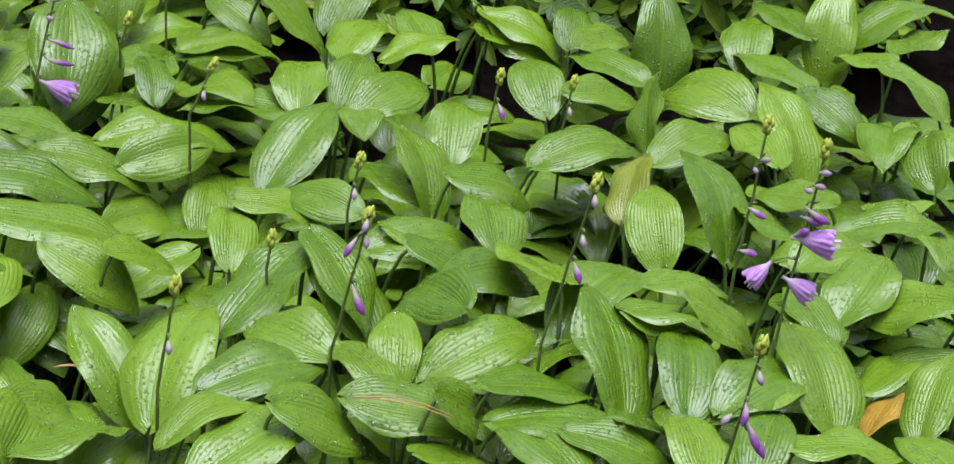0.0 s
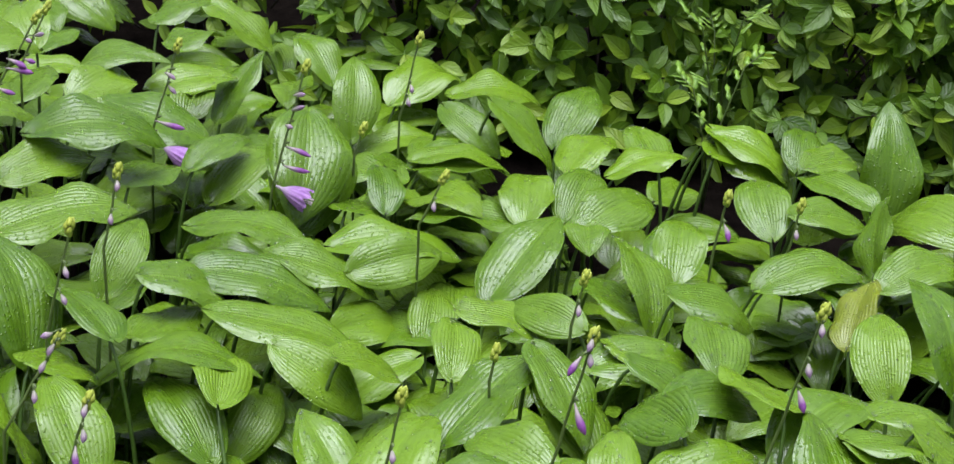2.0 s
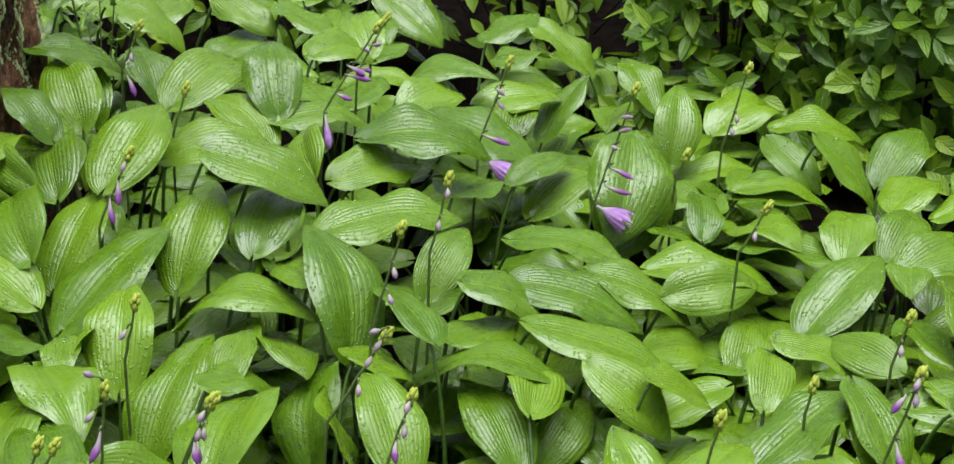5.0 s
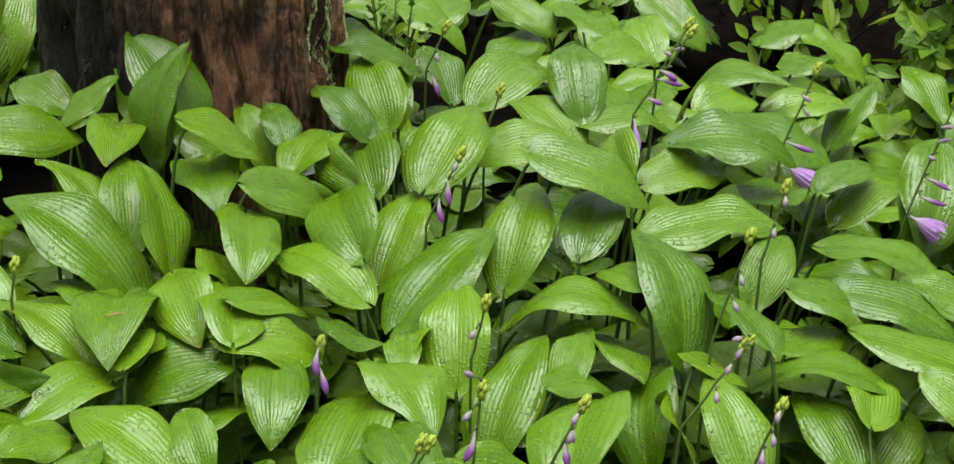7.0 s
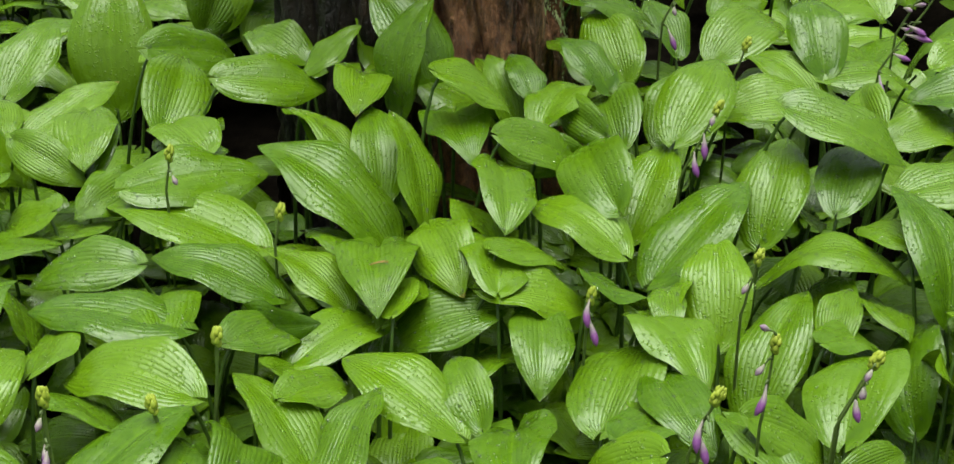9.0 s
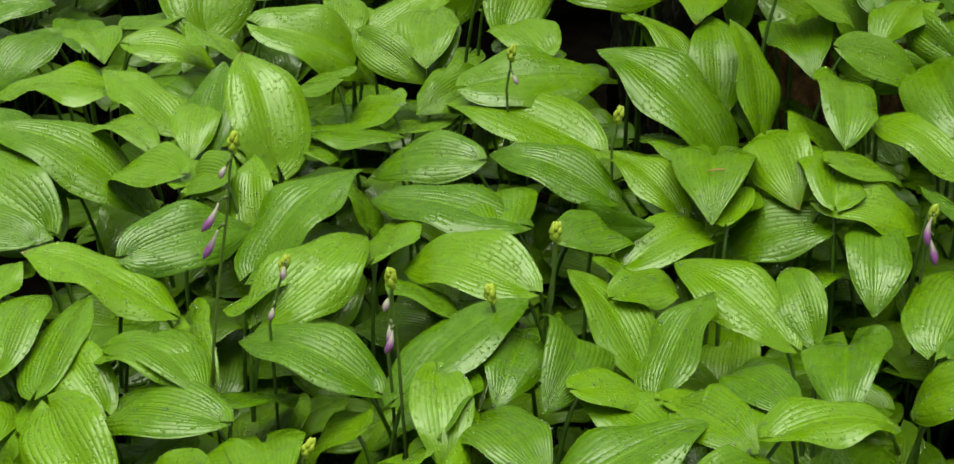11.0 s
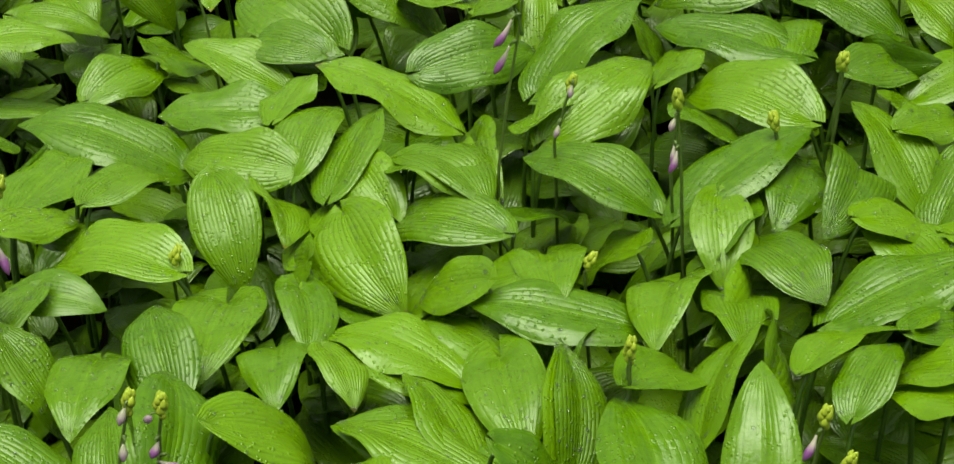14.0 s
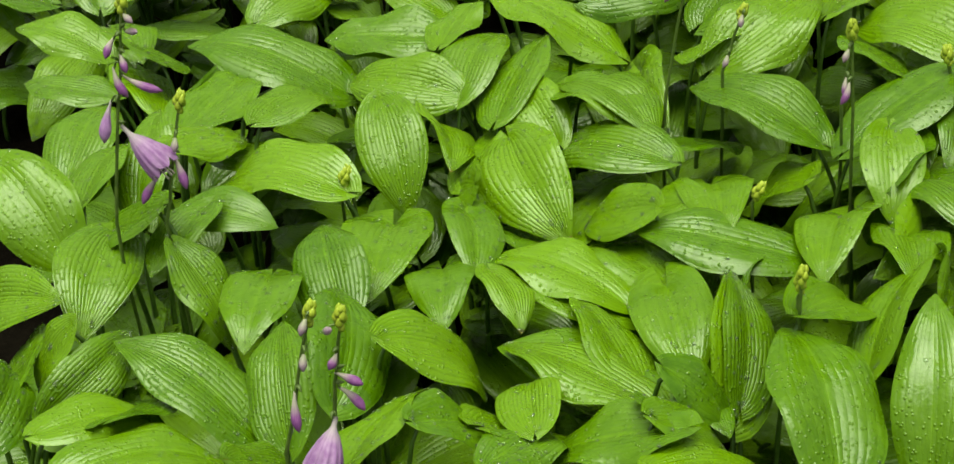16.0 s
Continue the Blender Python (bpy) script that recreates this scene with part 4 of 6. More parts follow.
hosta(0.51, 3.43, [
    (0.404, 3.355, 0.389, -137, -8, -8, 0.165, 0.104, 0.00, 0.15, 0.25),
    (0.460, 3.542, 0.328, 37, 9, 0, 0.168, 0.106, 0.00, 0.15, 0.25),
])
hosta(1.28, 2.33, [
    (1.311, 2.215, 0.280, -173, 7, -16, 0.165, 0.104, 0.00, 0.15, 0.25),
    (1.263, 2.393, 0.291, -20, 4, -4, 0.168, 0.095, 0.09, 0.30, 0.25),
    (1.336, 2.395, 0.283, -38, 12, 13, 0.162, 0.089, 0.09, 0.30, 0.25),
    (1.336, 2.326, 0.302, -61, -1, 14, 0.184, 0.107, 0.11, 0.30, 0.25),
    (1.391, 2.530, 0.303, -44, 2, -5, 0.173, 0.100, 0.05, 0.30, 0.25),
    (1.257, 2.411, 0.283, 68, 1, 10, 0.186, 0.106, 0.02, 0.30, 0.25),
])
hosta(-0.30, 2.17, [
    (-0.350, 2.273, 0.354, 42, -4, 16, 0.163, 0.093, 0.00, 0.15, 0.25),
    (-0.390, 2.193, 0.313, 52, 20, 7, 0.164, 0.092, 0.07, 0.30, 0.30),
    (-0.196, 2.166, 0.357, -78, -16, 14, 0.172, 0.100, 0.10, 0.30, 0.30),
    (-0.181, 2.206, 0.397, -49, -26, 5, 0.163, 0.093, 0.04, 0.30, 0.30),
    (-0.492, 2.210, 0.321, 74, 15, -5, 0.193, 0.110, 0.08, 0.30, 0.35),
])
hosta(-1.22, 2.43, [
    (-1.301, 2.421, 0.353, 95, 4, 8, 0.204, 0.141, 0.05, 0.15, 0.50),
    (-1.096, 2.548, 0.413, -73, -29, 23, 0.223, 0.136, 0.11, 0.30, 0.35),
    (-1.297, 2.299, 0.345, -124, 12, -10, 0.164, 0.093, 0.10, 0.30, 0.35),
])
hosta(-0.46, 2.76, [
    (-0.529, 2.913, 0.363, 32, 8, 0, 0.163, 0.103, 0.10, 0.40, 0.25),
    (-0.486, 2.819, 0.387, -20, 10, -8, 0.169, 0.096, 0.05, 0.15, 0.25),
    (-0.312, 2.726, 0.437, -112, -18, 0, 0.187, 0.118, 0.00, 0.15, 0.25),
    (-0.492, 2.821, 0.413, 46, 10, -21, 0.140, 0.085, 0.10, 0.30, 0.30),
    (-0.482, 2.732, 0.436, -64, 37, 7, 0.117, 0.068, 0.00, 0.30, 0.30),
    (-0.389, 2.707, 0.444, 180, 4, -6, 0.169, 0.096, 0.08, 0.30, 0.90),
], "green ribbed hosta clump at the foot of the trunk")
hosta(-1.60, 1.57, [
    (-1.627, 1.648, 0.363, 52, -10, 40, 0.168, 0.106, 0.00, 0.15, 0.50),
    (-1.719, 1.702, 0.309, -136, 8, -32, 0.164, 0.093, 0.00, 0.15, 0.90),
    (-1.562, 1.557, 0.320, -1, 2, 72, 0.166, 0.085, 0.10, 0.40, 0.50),
    (-1.470, 1.589, 0.334, -17, -21, -8, 0.167, 0.105, 0.10, 0.40, 0.50),
    (-1.573, 1.814, 0.339, -18, -9, 21, 0.163, 0.092, 0.11, 0.30, 0.35),
    (-1.753, 1.692, 0.333, 87, 12, -5, 0.160, 0.090, 0.08, 0.30, 0.35),
    (-1.664, 1.576, 0.353, 92, 5, 7, 0.147, 0.082, 0.00, 0.30, 0.35),
    (-1.518, 1.504, 0.363, 0, -3, 0, 0.190, 0.112, 0.01, 0.30, 0.35),
])
hosta(-0.83, 1.39, [
    (-0.848, 1.427, 0.306, 58, -9, 16, 0.168, 0.096, 0.05, 0.40, 0.50),
    (-0.861, 1.375, 0.293, 82, 12, 8, 0.209, 0.119, 0.00, 0.40, 0.50),
    (-0.817, 1.302, 0.288, -136, 15, -16, 0.165, 0.084, 0.05, 0.40, 0.50),
    (-0.881, 1.378, 0.306, 77, 8, 9, 0.188, 0.104, 0.07, 0.30, 0.35),
    (-0.879, 1.495, 0.361, 69, -29, -29, 0.145, 0.082, 0.00, 0.30, 0.35),
    (-0.841, 1.403, 0.320, -153, 1, 5, 0.167, 0.095, 0.08, 0.30, 0.90),
])
hosta(1.63, 1.66, [
    (1.926, 1.762, 0.336, -78, -14, -24, 0.164, 0.104, 0.05, 0.15, 0.25),
    (1.711, 1.777, 0.361, -76, -29, 8, 0.169, 0.107, 0.00, 0.15, 0.25),
    (1.718, 1.687, 0.336, -80, -7, -8, 0.167, 0.106, 0.05, 0.15, 0.25),
    (1.548, 1.727, 0.334, -21, 25, -15, 0.154, 0.082, 0.10, 0.30, 0.25),
    (1.684, 1.773, 0.293, -8, 32, 22, 0.196, 0.110, 0.11, 0.30, 0.25),
    (1.565, 1.870, 0.329, -40, 21, -30, 0.142, 0.076, 0.05, 0.30, 0.25, "y"),
    (1.708, 1.642, 0.353, -78, -5, 5, 0.155, 0.087, 0.08, 0.30, 0.25),
], "green hosta clump with one yellowing leaf")
hosta(1.64, 1.51, [
    (1.691, 1.625, 0.323, 168, 13, -16, 0.160, 0.101, 0.00, 0.15, 0.25),
    (1.689, 1.440, 0.297, -74, 2, -24, 0.168, 0.096, 0.05, 0.15, 0.25),
    (1.701, 1.532, 0.338, -57, 12, -6, 0.169, 0.096, 0.06, 0.30, 0.25),
    (1.654, 1.482, 0.353, -5, 5, 4, 0.127, 0.069, 0.05, 0.30, 0.25),
])
hosta(2.11, 1.98, [
    (2.215, 2.142, 0.341, -8, -21, 0, 0.168, 0.106, 0.05, 0.40, 0.25),
    (2.153, 1.974, 0.326, 159, -8, -24, 0.164, 0.104, 0.00, 0.15, 0.25),
    (2.006, 1.759, 0.319, 158, 3, -32, 0.169, 0.107, 0.05, 0.15, 0.25),
    (1.954, 1.961, 0.262, -5, 35, 13, 0.202, 0.115, 0.09, 0.30, 0.25),
    (1.924, 2.100, 0.319, 11, -13, -19, 0.217, 0.131, 0.15, 0.30, 0.25),
    (2.081, 2.155, 0.318, 17, 2, 6, 0.169, 0.097, 0.02, 0.30, 0.25),
    (2.258, 2.020, 0.294, 15, 19, 13, 0.171, 0.097, 0.09, 0.30, 0.25),
    (2.144, 2.005, 0.304, 137, 8, 10, 0.178, 0.101, 0.11, 0.30, 0.90),
])
hosta(-1.16, 2.10, [
    (-1.123, 2.240, 0.336, -3, 32, -16, 0.182, 0.104, 0.00, 0.15, 0.50),
    (-1.085, 2.100, 0.372, -13, -17, 8, 0.169, 0.107, 0.05, 0.15, 0.50),
    (-1.298, 2.194, 0.312, 72, 32, 16, 0.217, 0.137, 0.00, 0.15, 0.50),
    (-1.320, 2.118, 0.274, 63, 30, -8, 0.196, 0.124, 0.10, 0.40, 0.50),
    (-1.288, 2.050, 0.318, 62, 7, -20, 0.230, 0.145, 0.12, 0.30, 0.35),
    (-1.190, 2.173, 0.288, 83, 29, 4, 0.262, 0.152, 0.10, 0.30, 0.35),
])
hosta(2.03, 2.20, [
    (1.993, 2.171, 0.270, 37, 2, -8, 0.181, 0.114, 0.10, 0.40, 0.25),
    (2.053, 2.286, 0.283, -26, 14, -16, 0.166, 0.085, 0.10, 0.40, 0.25),
    (2.065, 2.156, 0.309, -166, -8, 0, 0.167, 0.105, 0.00, 0.15, 0.25),
    (1.978, 2.209, 0.244, -178, 3, 0, 0.165, 0.104, 0.00, 0.15, 0.25),
    (1.842, 2.293, 0.296, 26, 2, 0, 0.169, 0.097, 0.05, 0.30, 0.25),
    (2.036, 2.282, 0.290, -36, 17, -7, 0.159, 0.087, 0.10, 0.30, 0.25),
    (2.034, 2.114, 0.339, -158, -16, 13, 0.144, 0.083, 0.08, 0.30, 0.25),
])
hosta(1.52, 1.22, [
    (1.574, 1.349, 0.327, -14, 14, 15, 0.200, 0.113, 0.11, 0.30, 0.25),
    (1.661, 1.297, 0.329, -52, 24, -25, 0.145, 0.076, 0.07, 0.30, 0.25),
    (1.624, 1.350, 0.307, -53, -5, -39, 0.147, 0.081, 0.02, 0.30, 0.25, "o"),
    (1.625, 1.176, 0.370, -3, -10, -2, 0.136, 0.075, 0.04, 0.30, 0.25),
], "green hosta clump with one withered orange leaf")
hosta(-0.79, 2.31, [
    (-0.830, 2.283, 0.366, 68, -6, 8, 0.170, 0.097, 0.00, 0.15, 0.50),
    (-0.924, 2.371, 0.415, 48, -24, -8, 0.163, 0.113, 0.00, 0.15, 0.50),
    (-0.832, 2.341, 0.387, 53, -30, -24, 0.168, 0.106, 0.05, 0.15, 0.50),
    (-0.805, 2.331, 0.350, -6, -22, -8, 0.172, 0.109, 0.05, 0.15, 0.50),
    (-0.721, 2.387, 0.402, -62, -5, 18, 0.225, 0.135, 0.00, 0.30, 0.35),
])
hosta(-0.22, 2.61, [
    (-0.293, 2.755, 0.377, 38, 44, 8, 0.228, 0.144, 0.00, 0.15, 0.25),
    (-0.321, 2.681, 0.380, -11, 45, -48, 0.223, 0.127, 0.05, 0.40, 0.25),
    (-0.111, 2.735, 0.381, 17, 2, 40, 0.168, 0.106, 0.05, 0.15, 0.25),
    (-0.112, 2.657, 0.369, -37, 1, 8, 0.173, 0.099, 0.05, 0.40, 0.25),
    (-0.276, 2.704, 0.409, 46, 51, -4, 0.212, 0.129, 0.11, 0.30, 0.30),
    (-0.323, 2.643, 0.410, -33, 69, -16, 0.193, 0.111, 0.14, 0.30, 0.30),
    (-0.104, 2.531, 0.428, -31, 5, -8, 0.172, 0.096, 0.12, 0.30, 0.30),
    (-0.238, 2.612, 0.416, -172, 8, 9, 0.190, 0.112, 0.10, 0.30, 0.90),
], "green ribbed hosta clump at the foot of the trunk")
hosta(0.49, 2.97, [
    (0.423, 3.096, 0.343, -156, -1, -16, 0.164, 0.104, 0.00, 0.15, 0.25),
    (0.511, 2.997, 0.316, -25, 4, -16, 0.167, 0.106, 0.00, 0.15, 0.25),
    (0.661, 2.865, 0.362, -111, -17, 8, 0.191, 0.132, 0.00, 0.15, 0.25),
    (0.452, 3.126, 0.369, -53, -15, 17, 0.182, 0.105, 0.12, 0.30, 0.30),
    (0.570, 3.190, 0.340, 6, 16, -6, 0.158, 0.087, 0.08, 0.30, 0.30),
    (0.612, 3.084, 0.260, -119, 36, 6, 0.227, 0.134, 0.22, 0.30, 0.30),
    (0.608, 2.912, 0.354, -48, -5, 18, 0.172, 0.098, 0.10, 0.30, 0.30),
    (0.756, 3.019, 0.304, -82, 2, 10, 0.167, 0.096, 0.07, 0.30, 0.30),
])
hosta(-0.22, 1.70, [
    (-0.380, 1.658, 0.334, 46, -6, 8, 0.166, 0.095, 0.05, 0.15, 0.50),
    (-0.231, 1.906, 0.300, 51, 15, -3, 0.202, 0.112, 0.07, 0.30, 0.30),
    (-0.200, 1.913, 0.302, 19, 19, -23, 0.132, 0.066, 0.11, 0.30, 0.30),
    (-0.034, 1.821, 0.351, -39, -21, 5, 0.144, 0.079, 0.08, 0.30, 0.35),
    (-0.408, 1.832, 0.285, 38, 28, 16, 0.190, 0.103, 0.07, 0.30, 0.35),
])
hosta(-0.19, 1.60, [
    (-0.245, 1.655, 0.344, -64, -7, -8, 0.166, 0.105, 0.10, 0.40, 0.50),
    (0.002, 1.642, 0.387, -48, -24, -8, 0.168, 0.096, 0.00, 0.15, 0.50),
    (-0.231, 1.717, 0.341, 37, -11, -7, 0.141, 0.077, 0.08, 0.30, 0.35),
])
hosta(-0.80, 3.01, [
    (-0.725, 3.238, 0.298, -23, 44, 48, 0.228, 0.144, 0.10, 0.40, 0.25),
    (-0.768, 2.907, 0.374, -57, -8, 24, 0.172, 0.119, 0.05, 0.15, 0.50),
    (-0.702, 3.257, 0.296, -25, 52, 17, 0.208, 0.127, 0.10, 0.30, 0.30),
    (-0.847, 2.944, 0.269, 5, 59, -8, 0.264, 0.158, 0.11, 0.30, 0.35),
], "green ribbed hosta clump at the foot of the trunk")
hosta(-0.49, 1.09, [
    (-0.586, 1.144, 0.326, 26, 16, 18, 0.211, 0.123, 0.09, 0.30, 0.35),
    (-0.593, 1.311, 0.324, -11, 17, -42, 0.184, 0.103, 0.07, 0.30, 0.35),
    (-0.506, 1.196, 0.290, 11, 36, -13, 0.207, 0.083, 0.11, 0.30, 0.35),
    (-0.736, 1.130, 0.380, 98, -19, 4, 0.169, 0.096, 0.02, 0.30, 0.35),
])
hosta(-0.47, 1.38, [
    (-0.396, 1.496, 0.363, 28, -40, 0, 0.172, 0.108, 0.05, 0.40, 0.50),
    (-0.533, 1.381, 0.365, 8, -16, 72, 0.166, 0.095, 0.05, 0.40, 0.50),
    (-0.485, 1.528, 0.337, -51, 9, -6, 0.210, 0.122, 0.01, 0.30, 0.35),
    (-0.397, 1.485, 0.370, -37, -19, 9, 0.127, 0.070, 0.00, 0.30, 0.35),
    (-0.499, 1.415, 0.355, -24, -9, -16, 0.123, 0.066, 0.09, 0.30, 0.35),
    (-0.439, 1.361, 0.348, -13, 6, -11, 0.128, 0.068, 0.07, 0.30, 0.35),
])
hosta(-0.30, 1.45, [
    (-0.323, 1.543, 0.358, -46, -16, 28, 0.140, 0.078, 0.06, 0.30, 0.35),
    (-0.298, 1.425, 0.384, 70, -30, 1, 0.159, 0.090, 0.08, 0.30, 0.35),
    (-0.288, 1.363, 0.388, 61, -21, 3, 0.162, 0.092, 0.00, 0.30, 0.35),
])
hosta(-1.19, 1.62, [
    (-1.123, 1.552, 0.257, -172, 13, -64, 0.158, 0.090, 0.10, 0.40, 0.90),
    (-1.341, 1.545, 0.316, 95, 4, 8, 0.175, 0.111, 0.00, 0.15, 0.50),
    (-1.108, 1.496, 0.226, -143, 7, -48, 0.160, 0.091, 0.05, 0.15, 0.50),
    (-1.217, 1.705, 0.336, 85, -1, -21, 0.178, 0.103, 0.09, 0.30, 0.35),
    (-1.212, 1.693, 0.332, 3, 7, -11, 0.176, 0.100, 0.08, 0.30, 0.35),
    (-1.277, 1.793, 0.351, 1, 0, -13, 0.141, 0.077, 0.03, 0.30, 0.35),
    (-1.148, 1.666, 0.330, -1, 11, -22, 0.182, 0.103, 0.01, 0.30, 0.35),
    (-1.120, 1.636, 0.327, -140, -7, 26, 0.200, 0.121, 0.12, 0.30, 0.35),
])
hosta(1.33, 1.30, [
    (1.432, 1.398, 0.348, -76, -7, 0, 0.171, 0.097, 0.16, 0.40, 0.25),
    (1.303, 1.396, 0.382, -60, -33, 0, 0.166, 0.095, 0.00, 0.15, 0.25),
    (1.467, 1.297, 0.369, -59, -25, -24, 0.168, 0.106, 0.00, 0.15, 0.25),
    (1.341, 1.456, 0.333, -14, 22, 29, 0.211, 0.121, 0.06, 0.30, 0.25),
    (1.399, 1.411, 0.356, -26, 8, 14, 0.168, 0.094, 0.10, 0.30, 0.25),
    (1.435, 1.394, 0.361, -71, -4, 6, 0.167, 0.092, 0.12, 0.30, 0.25),
    (1.412, 1.281, 0.353, -44, 6, -6, 0.136, 0.072, 0.09, 0.30, 0.25),
    (1.219, 1.337, 0.367, 12, -5, 9, 0.168, 0.095, 0.08, 0.30, 0.25),
])
hosta(0.99, 2.54, [
    (0.924, 2.561, 0.237, -24, 42, 32, 0.227, 0.157, 0.10, 0.40, 0.25),
    (1.143, 2.630, 0.289, -97, -6, 0, 0.183, 0.116, 0.10, 0.40, 0.25),
    (1.061, 2.546, 0.262, -20, 2, -40, 0.166, 0.105, 0.00, 0.15, 0.25),
    (1.097, 2.656, 0.291, -58, -33, 8, 0.163, 0.103, 0.05, 0.15, 0.25),
    (0.989, 2.501, 0.295, -38, -20, 0, 0.164, 0.103, 0.00, 0.15, 0.25),
    (0.950, 2.417, 0.277, -99, -7, 5, 0.212, 0.123, 0.10, 0.30, 0.25),
    (1.059, 2.502, 0.281, -9, 15, 16, 0.131, 0.069, 0.09, 0.30, 0.25),
])
hosta(1.07, 2.64, [
    (0.972, 2.675, 0.391, 161, -29, -16, 0.217, 0.143, 0.09, 0.30, 0.25),
    (1.145, 2.634, 0.300, -100, -6, -9, 0.177, 0.102, 0.11, 0.30, 0.25),
    (1.136, 2.575, 0.247, -160, 21, 5, 0.183, 0.104, 0.13, 0.30, 0.25),
])
hosta(0.14, 2.73, [
    (0.374, 2.752, 0.404, -75, -9, 0, 0.183, 0.116, 0.10, 0.40, 0.25),
    (0.174, 2.698, 0.389, -72, -5, -8, 0.176, 0.111, 0.10, 0.40, 0.25),
    (0.065, 2.896, 0.341, 24, 24, -16, 0.179, 0.113, 0.10, 0.40, 0.25),
    (0.023, 2.772, 0.377, 37, 18, 16, 0.170, 0.108, 0.05, 0.15, 0.25),
    (0.050, 2.816, 0.378, 16, 29, -14, 0.170, 0.108, 0.10, 0.30, 0.30),
    (0.012, 2.688, 0.419, 40, 29, 2, 0.139, 0.081, 0.11, 0.30, 0.30),
    (0.202, 2.826, 0.408, -42, 8, 13, 0.206, 0.124, 0.12, 0.30, 0.30),
    (0.192, 2.640, 0.399, -81, 5, 17, 0.181, 0.107, 0.09, 0.30, 0.30),
], "green ribbed hosta clump at the foot of the trunk")
hosta(-0.00, 2.54, [
    (-0.127, 2.642, 0.370, 27, 25, 16, 0.174, 0.110, 0.05, 0.40, 0.25),
    (0.018, 2.601, 0.349, -4, 14, -24, 0.170, 0.117, 0.10, 0.40, 0.25),
    (-0.040, 2.519, 0.389, 60, -6, -80, 0.168, 0.086, 0.16, 0.40, 0.25),
    (0.096, 2.623, 0.352, -36, 32, 8, 0.190, 0.120, 0.05, 0.15, 0.25),
    (-0.138, 2.627, 0.380, 27, 46, 6, 0.136, 0.075, 0.09, 0.30, 0.30),
    (-0.113, 2.613, 0.441, 19, 21, 5, 0.108, 0.064, 0.10, 0.30, 0.30),
    (-0.003, 2.509, 0.422, 34, 6, -63, 0.135, 0.068, 0.13, 0.30, 0.30),
    (0.025, 2.577, 0.368, 7, 7, -27, 0.197, 0.116, 0.12, 0.30, 0.30),
], "green ribbed hosta clump at the foot of the trunk")
hosta(0.35, 2.56, [
    (0.364, 2.712, 0.379, 41, 18, 0, 0.174, 0.100, 0.10, 0.40, 0.25),
    (0.430, 2.540, 0.406, 3, 7, -48, 0.161, 0.082, 0.10, 0.40, 0.25),
    (0.263, 2.523, 0.316, -160, 11, -32, 0.165, 0.104, 0.00, 0.15, 0.25),
    (0.380, 2.766, 0.411, 2, 29, 0, 0.184, 0.104, 0.10, 0.30, 0.30),
    (0.519, 2.678, 0.402, -91, -9, 10, 0.219, 0.131, 0.15, 0.30, 0.30),
    (0.462, 2.600, 0.368, -65, -3, 21, 0.170, 0.099, 0.09, 0.30, 0.30),
])
hosta(0.34, 2.36, [
    (0.431, 2.372, 0.396, -81, 4, 3, 0.220, 0.128, 0.04, 0.30, 0.30),
])
hosta(1.42, 2.13, [
    (1.432, 2.196, 0.275, -34, 9, 0, 0.169, 0.097, 0.05, 0.40, 0.25),
    (1.549, 2.122, 0.291, -101, 1, 0, 0.182, 0.115, 0.10, 0.40, 0.25),
    (1.421, 2.149, 0.296, -28, 16, 4, 0.155, 0.085, 0.09, 0.30, 0.25),
    (1.530, 2.078, 0.309, -88, 2, 4, 0.185, 0.107, 0.11, 0.30, 0.25),
])
hosta(-1.58, 2.16, [
    (-1.674, 2.274, 0.312, 18, 28, 16, 0.179, 0.102, 0.10, 0.40, 0.50),
    (-1.567, 2.255, 0.308, 200, 12, -5, 0.182, 0.104, 0.11, 0.30, 0.90),
])
hosta(-0.97, 2.10, [
    (-0.981, 2.203, 0.357, 30, 37, 8, 0.197, 0.125, 0.10, 0.40, 0.50),
    (-1.100, 2.118, 0.381, 63, -19, -12, 0.171, 0.097, 0.11, 0.30, 0.35),
    (-1.015, 2.082, 0.399, 47, -28, -30, 0.170, 0.097, 0.10, 0.30, 0.35),
])
hosta(0.19, 2.25, [
    (0.314, 2.444, 0.334, -34, 7, 0, 0.168, 0.106, 0.05, 0.15, 0.25),
    (0.323, 2.257, 0.295, -153, 9, -24, 0.167, 0.105, 0.05, 0.15, 0.25),
    (0.007, 2.287, 0.343, 49, 12, -1, 0.186, 0.108, 0.11, 0.30, 0.30),
    (0.215, 2.332, 0.335, -19, 30, -9, 0.201, 0.113, 0.10, 0.30, 0.30),
    (0.328, 2.345, 0.379, -22, 14, 4, 0.172, 0.097, 0.08, 0.30, 0.30),
    (0.218, 2.272, 0.295, -103, 13, -10, 0.212, 0.126, 0.25, 0.30, 0.30),
])
hosta(-0.68, 1.58, [
    (-0.628, 1.633, 0.343, 8, -13, -32, 0.165, 0.094, 0.05, 0.15, 0.50),
    (-0.859, 1.550, 0.334, 83, -23, 0, 0.164, 0.114, 0.00, 0.15, 0.50),
    (-0.735, 1.648, 0.316, 58, -41, -16, 0.166, 0.095, 0.05, 0.15, 0.50),
    (-0.674, 1.600, 0.304, 182, 15, 20, 0.176, 0.098, 0.13, 0.30, 0.90),
    (-0.695, 1.699, 0.333, -37, 13, -14, 0.221, 0.129, 0.05, 0.30, 0.35),
])
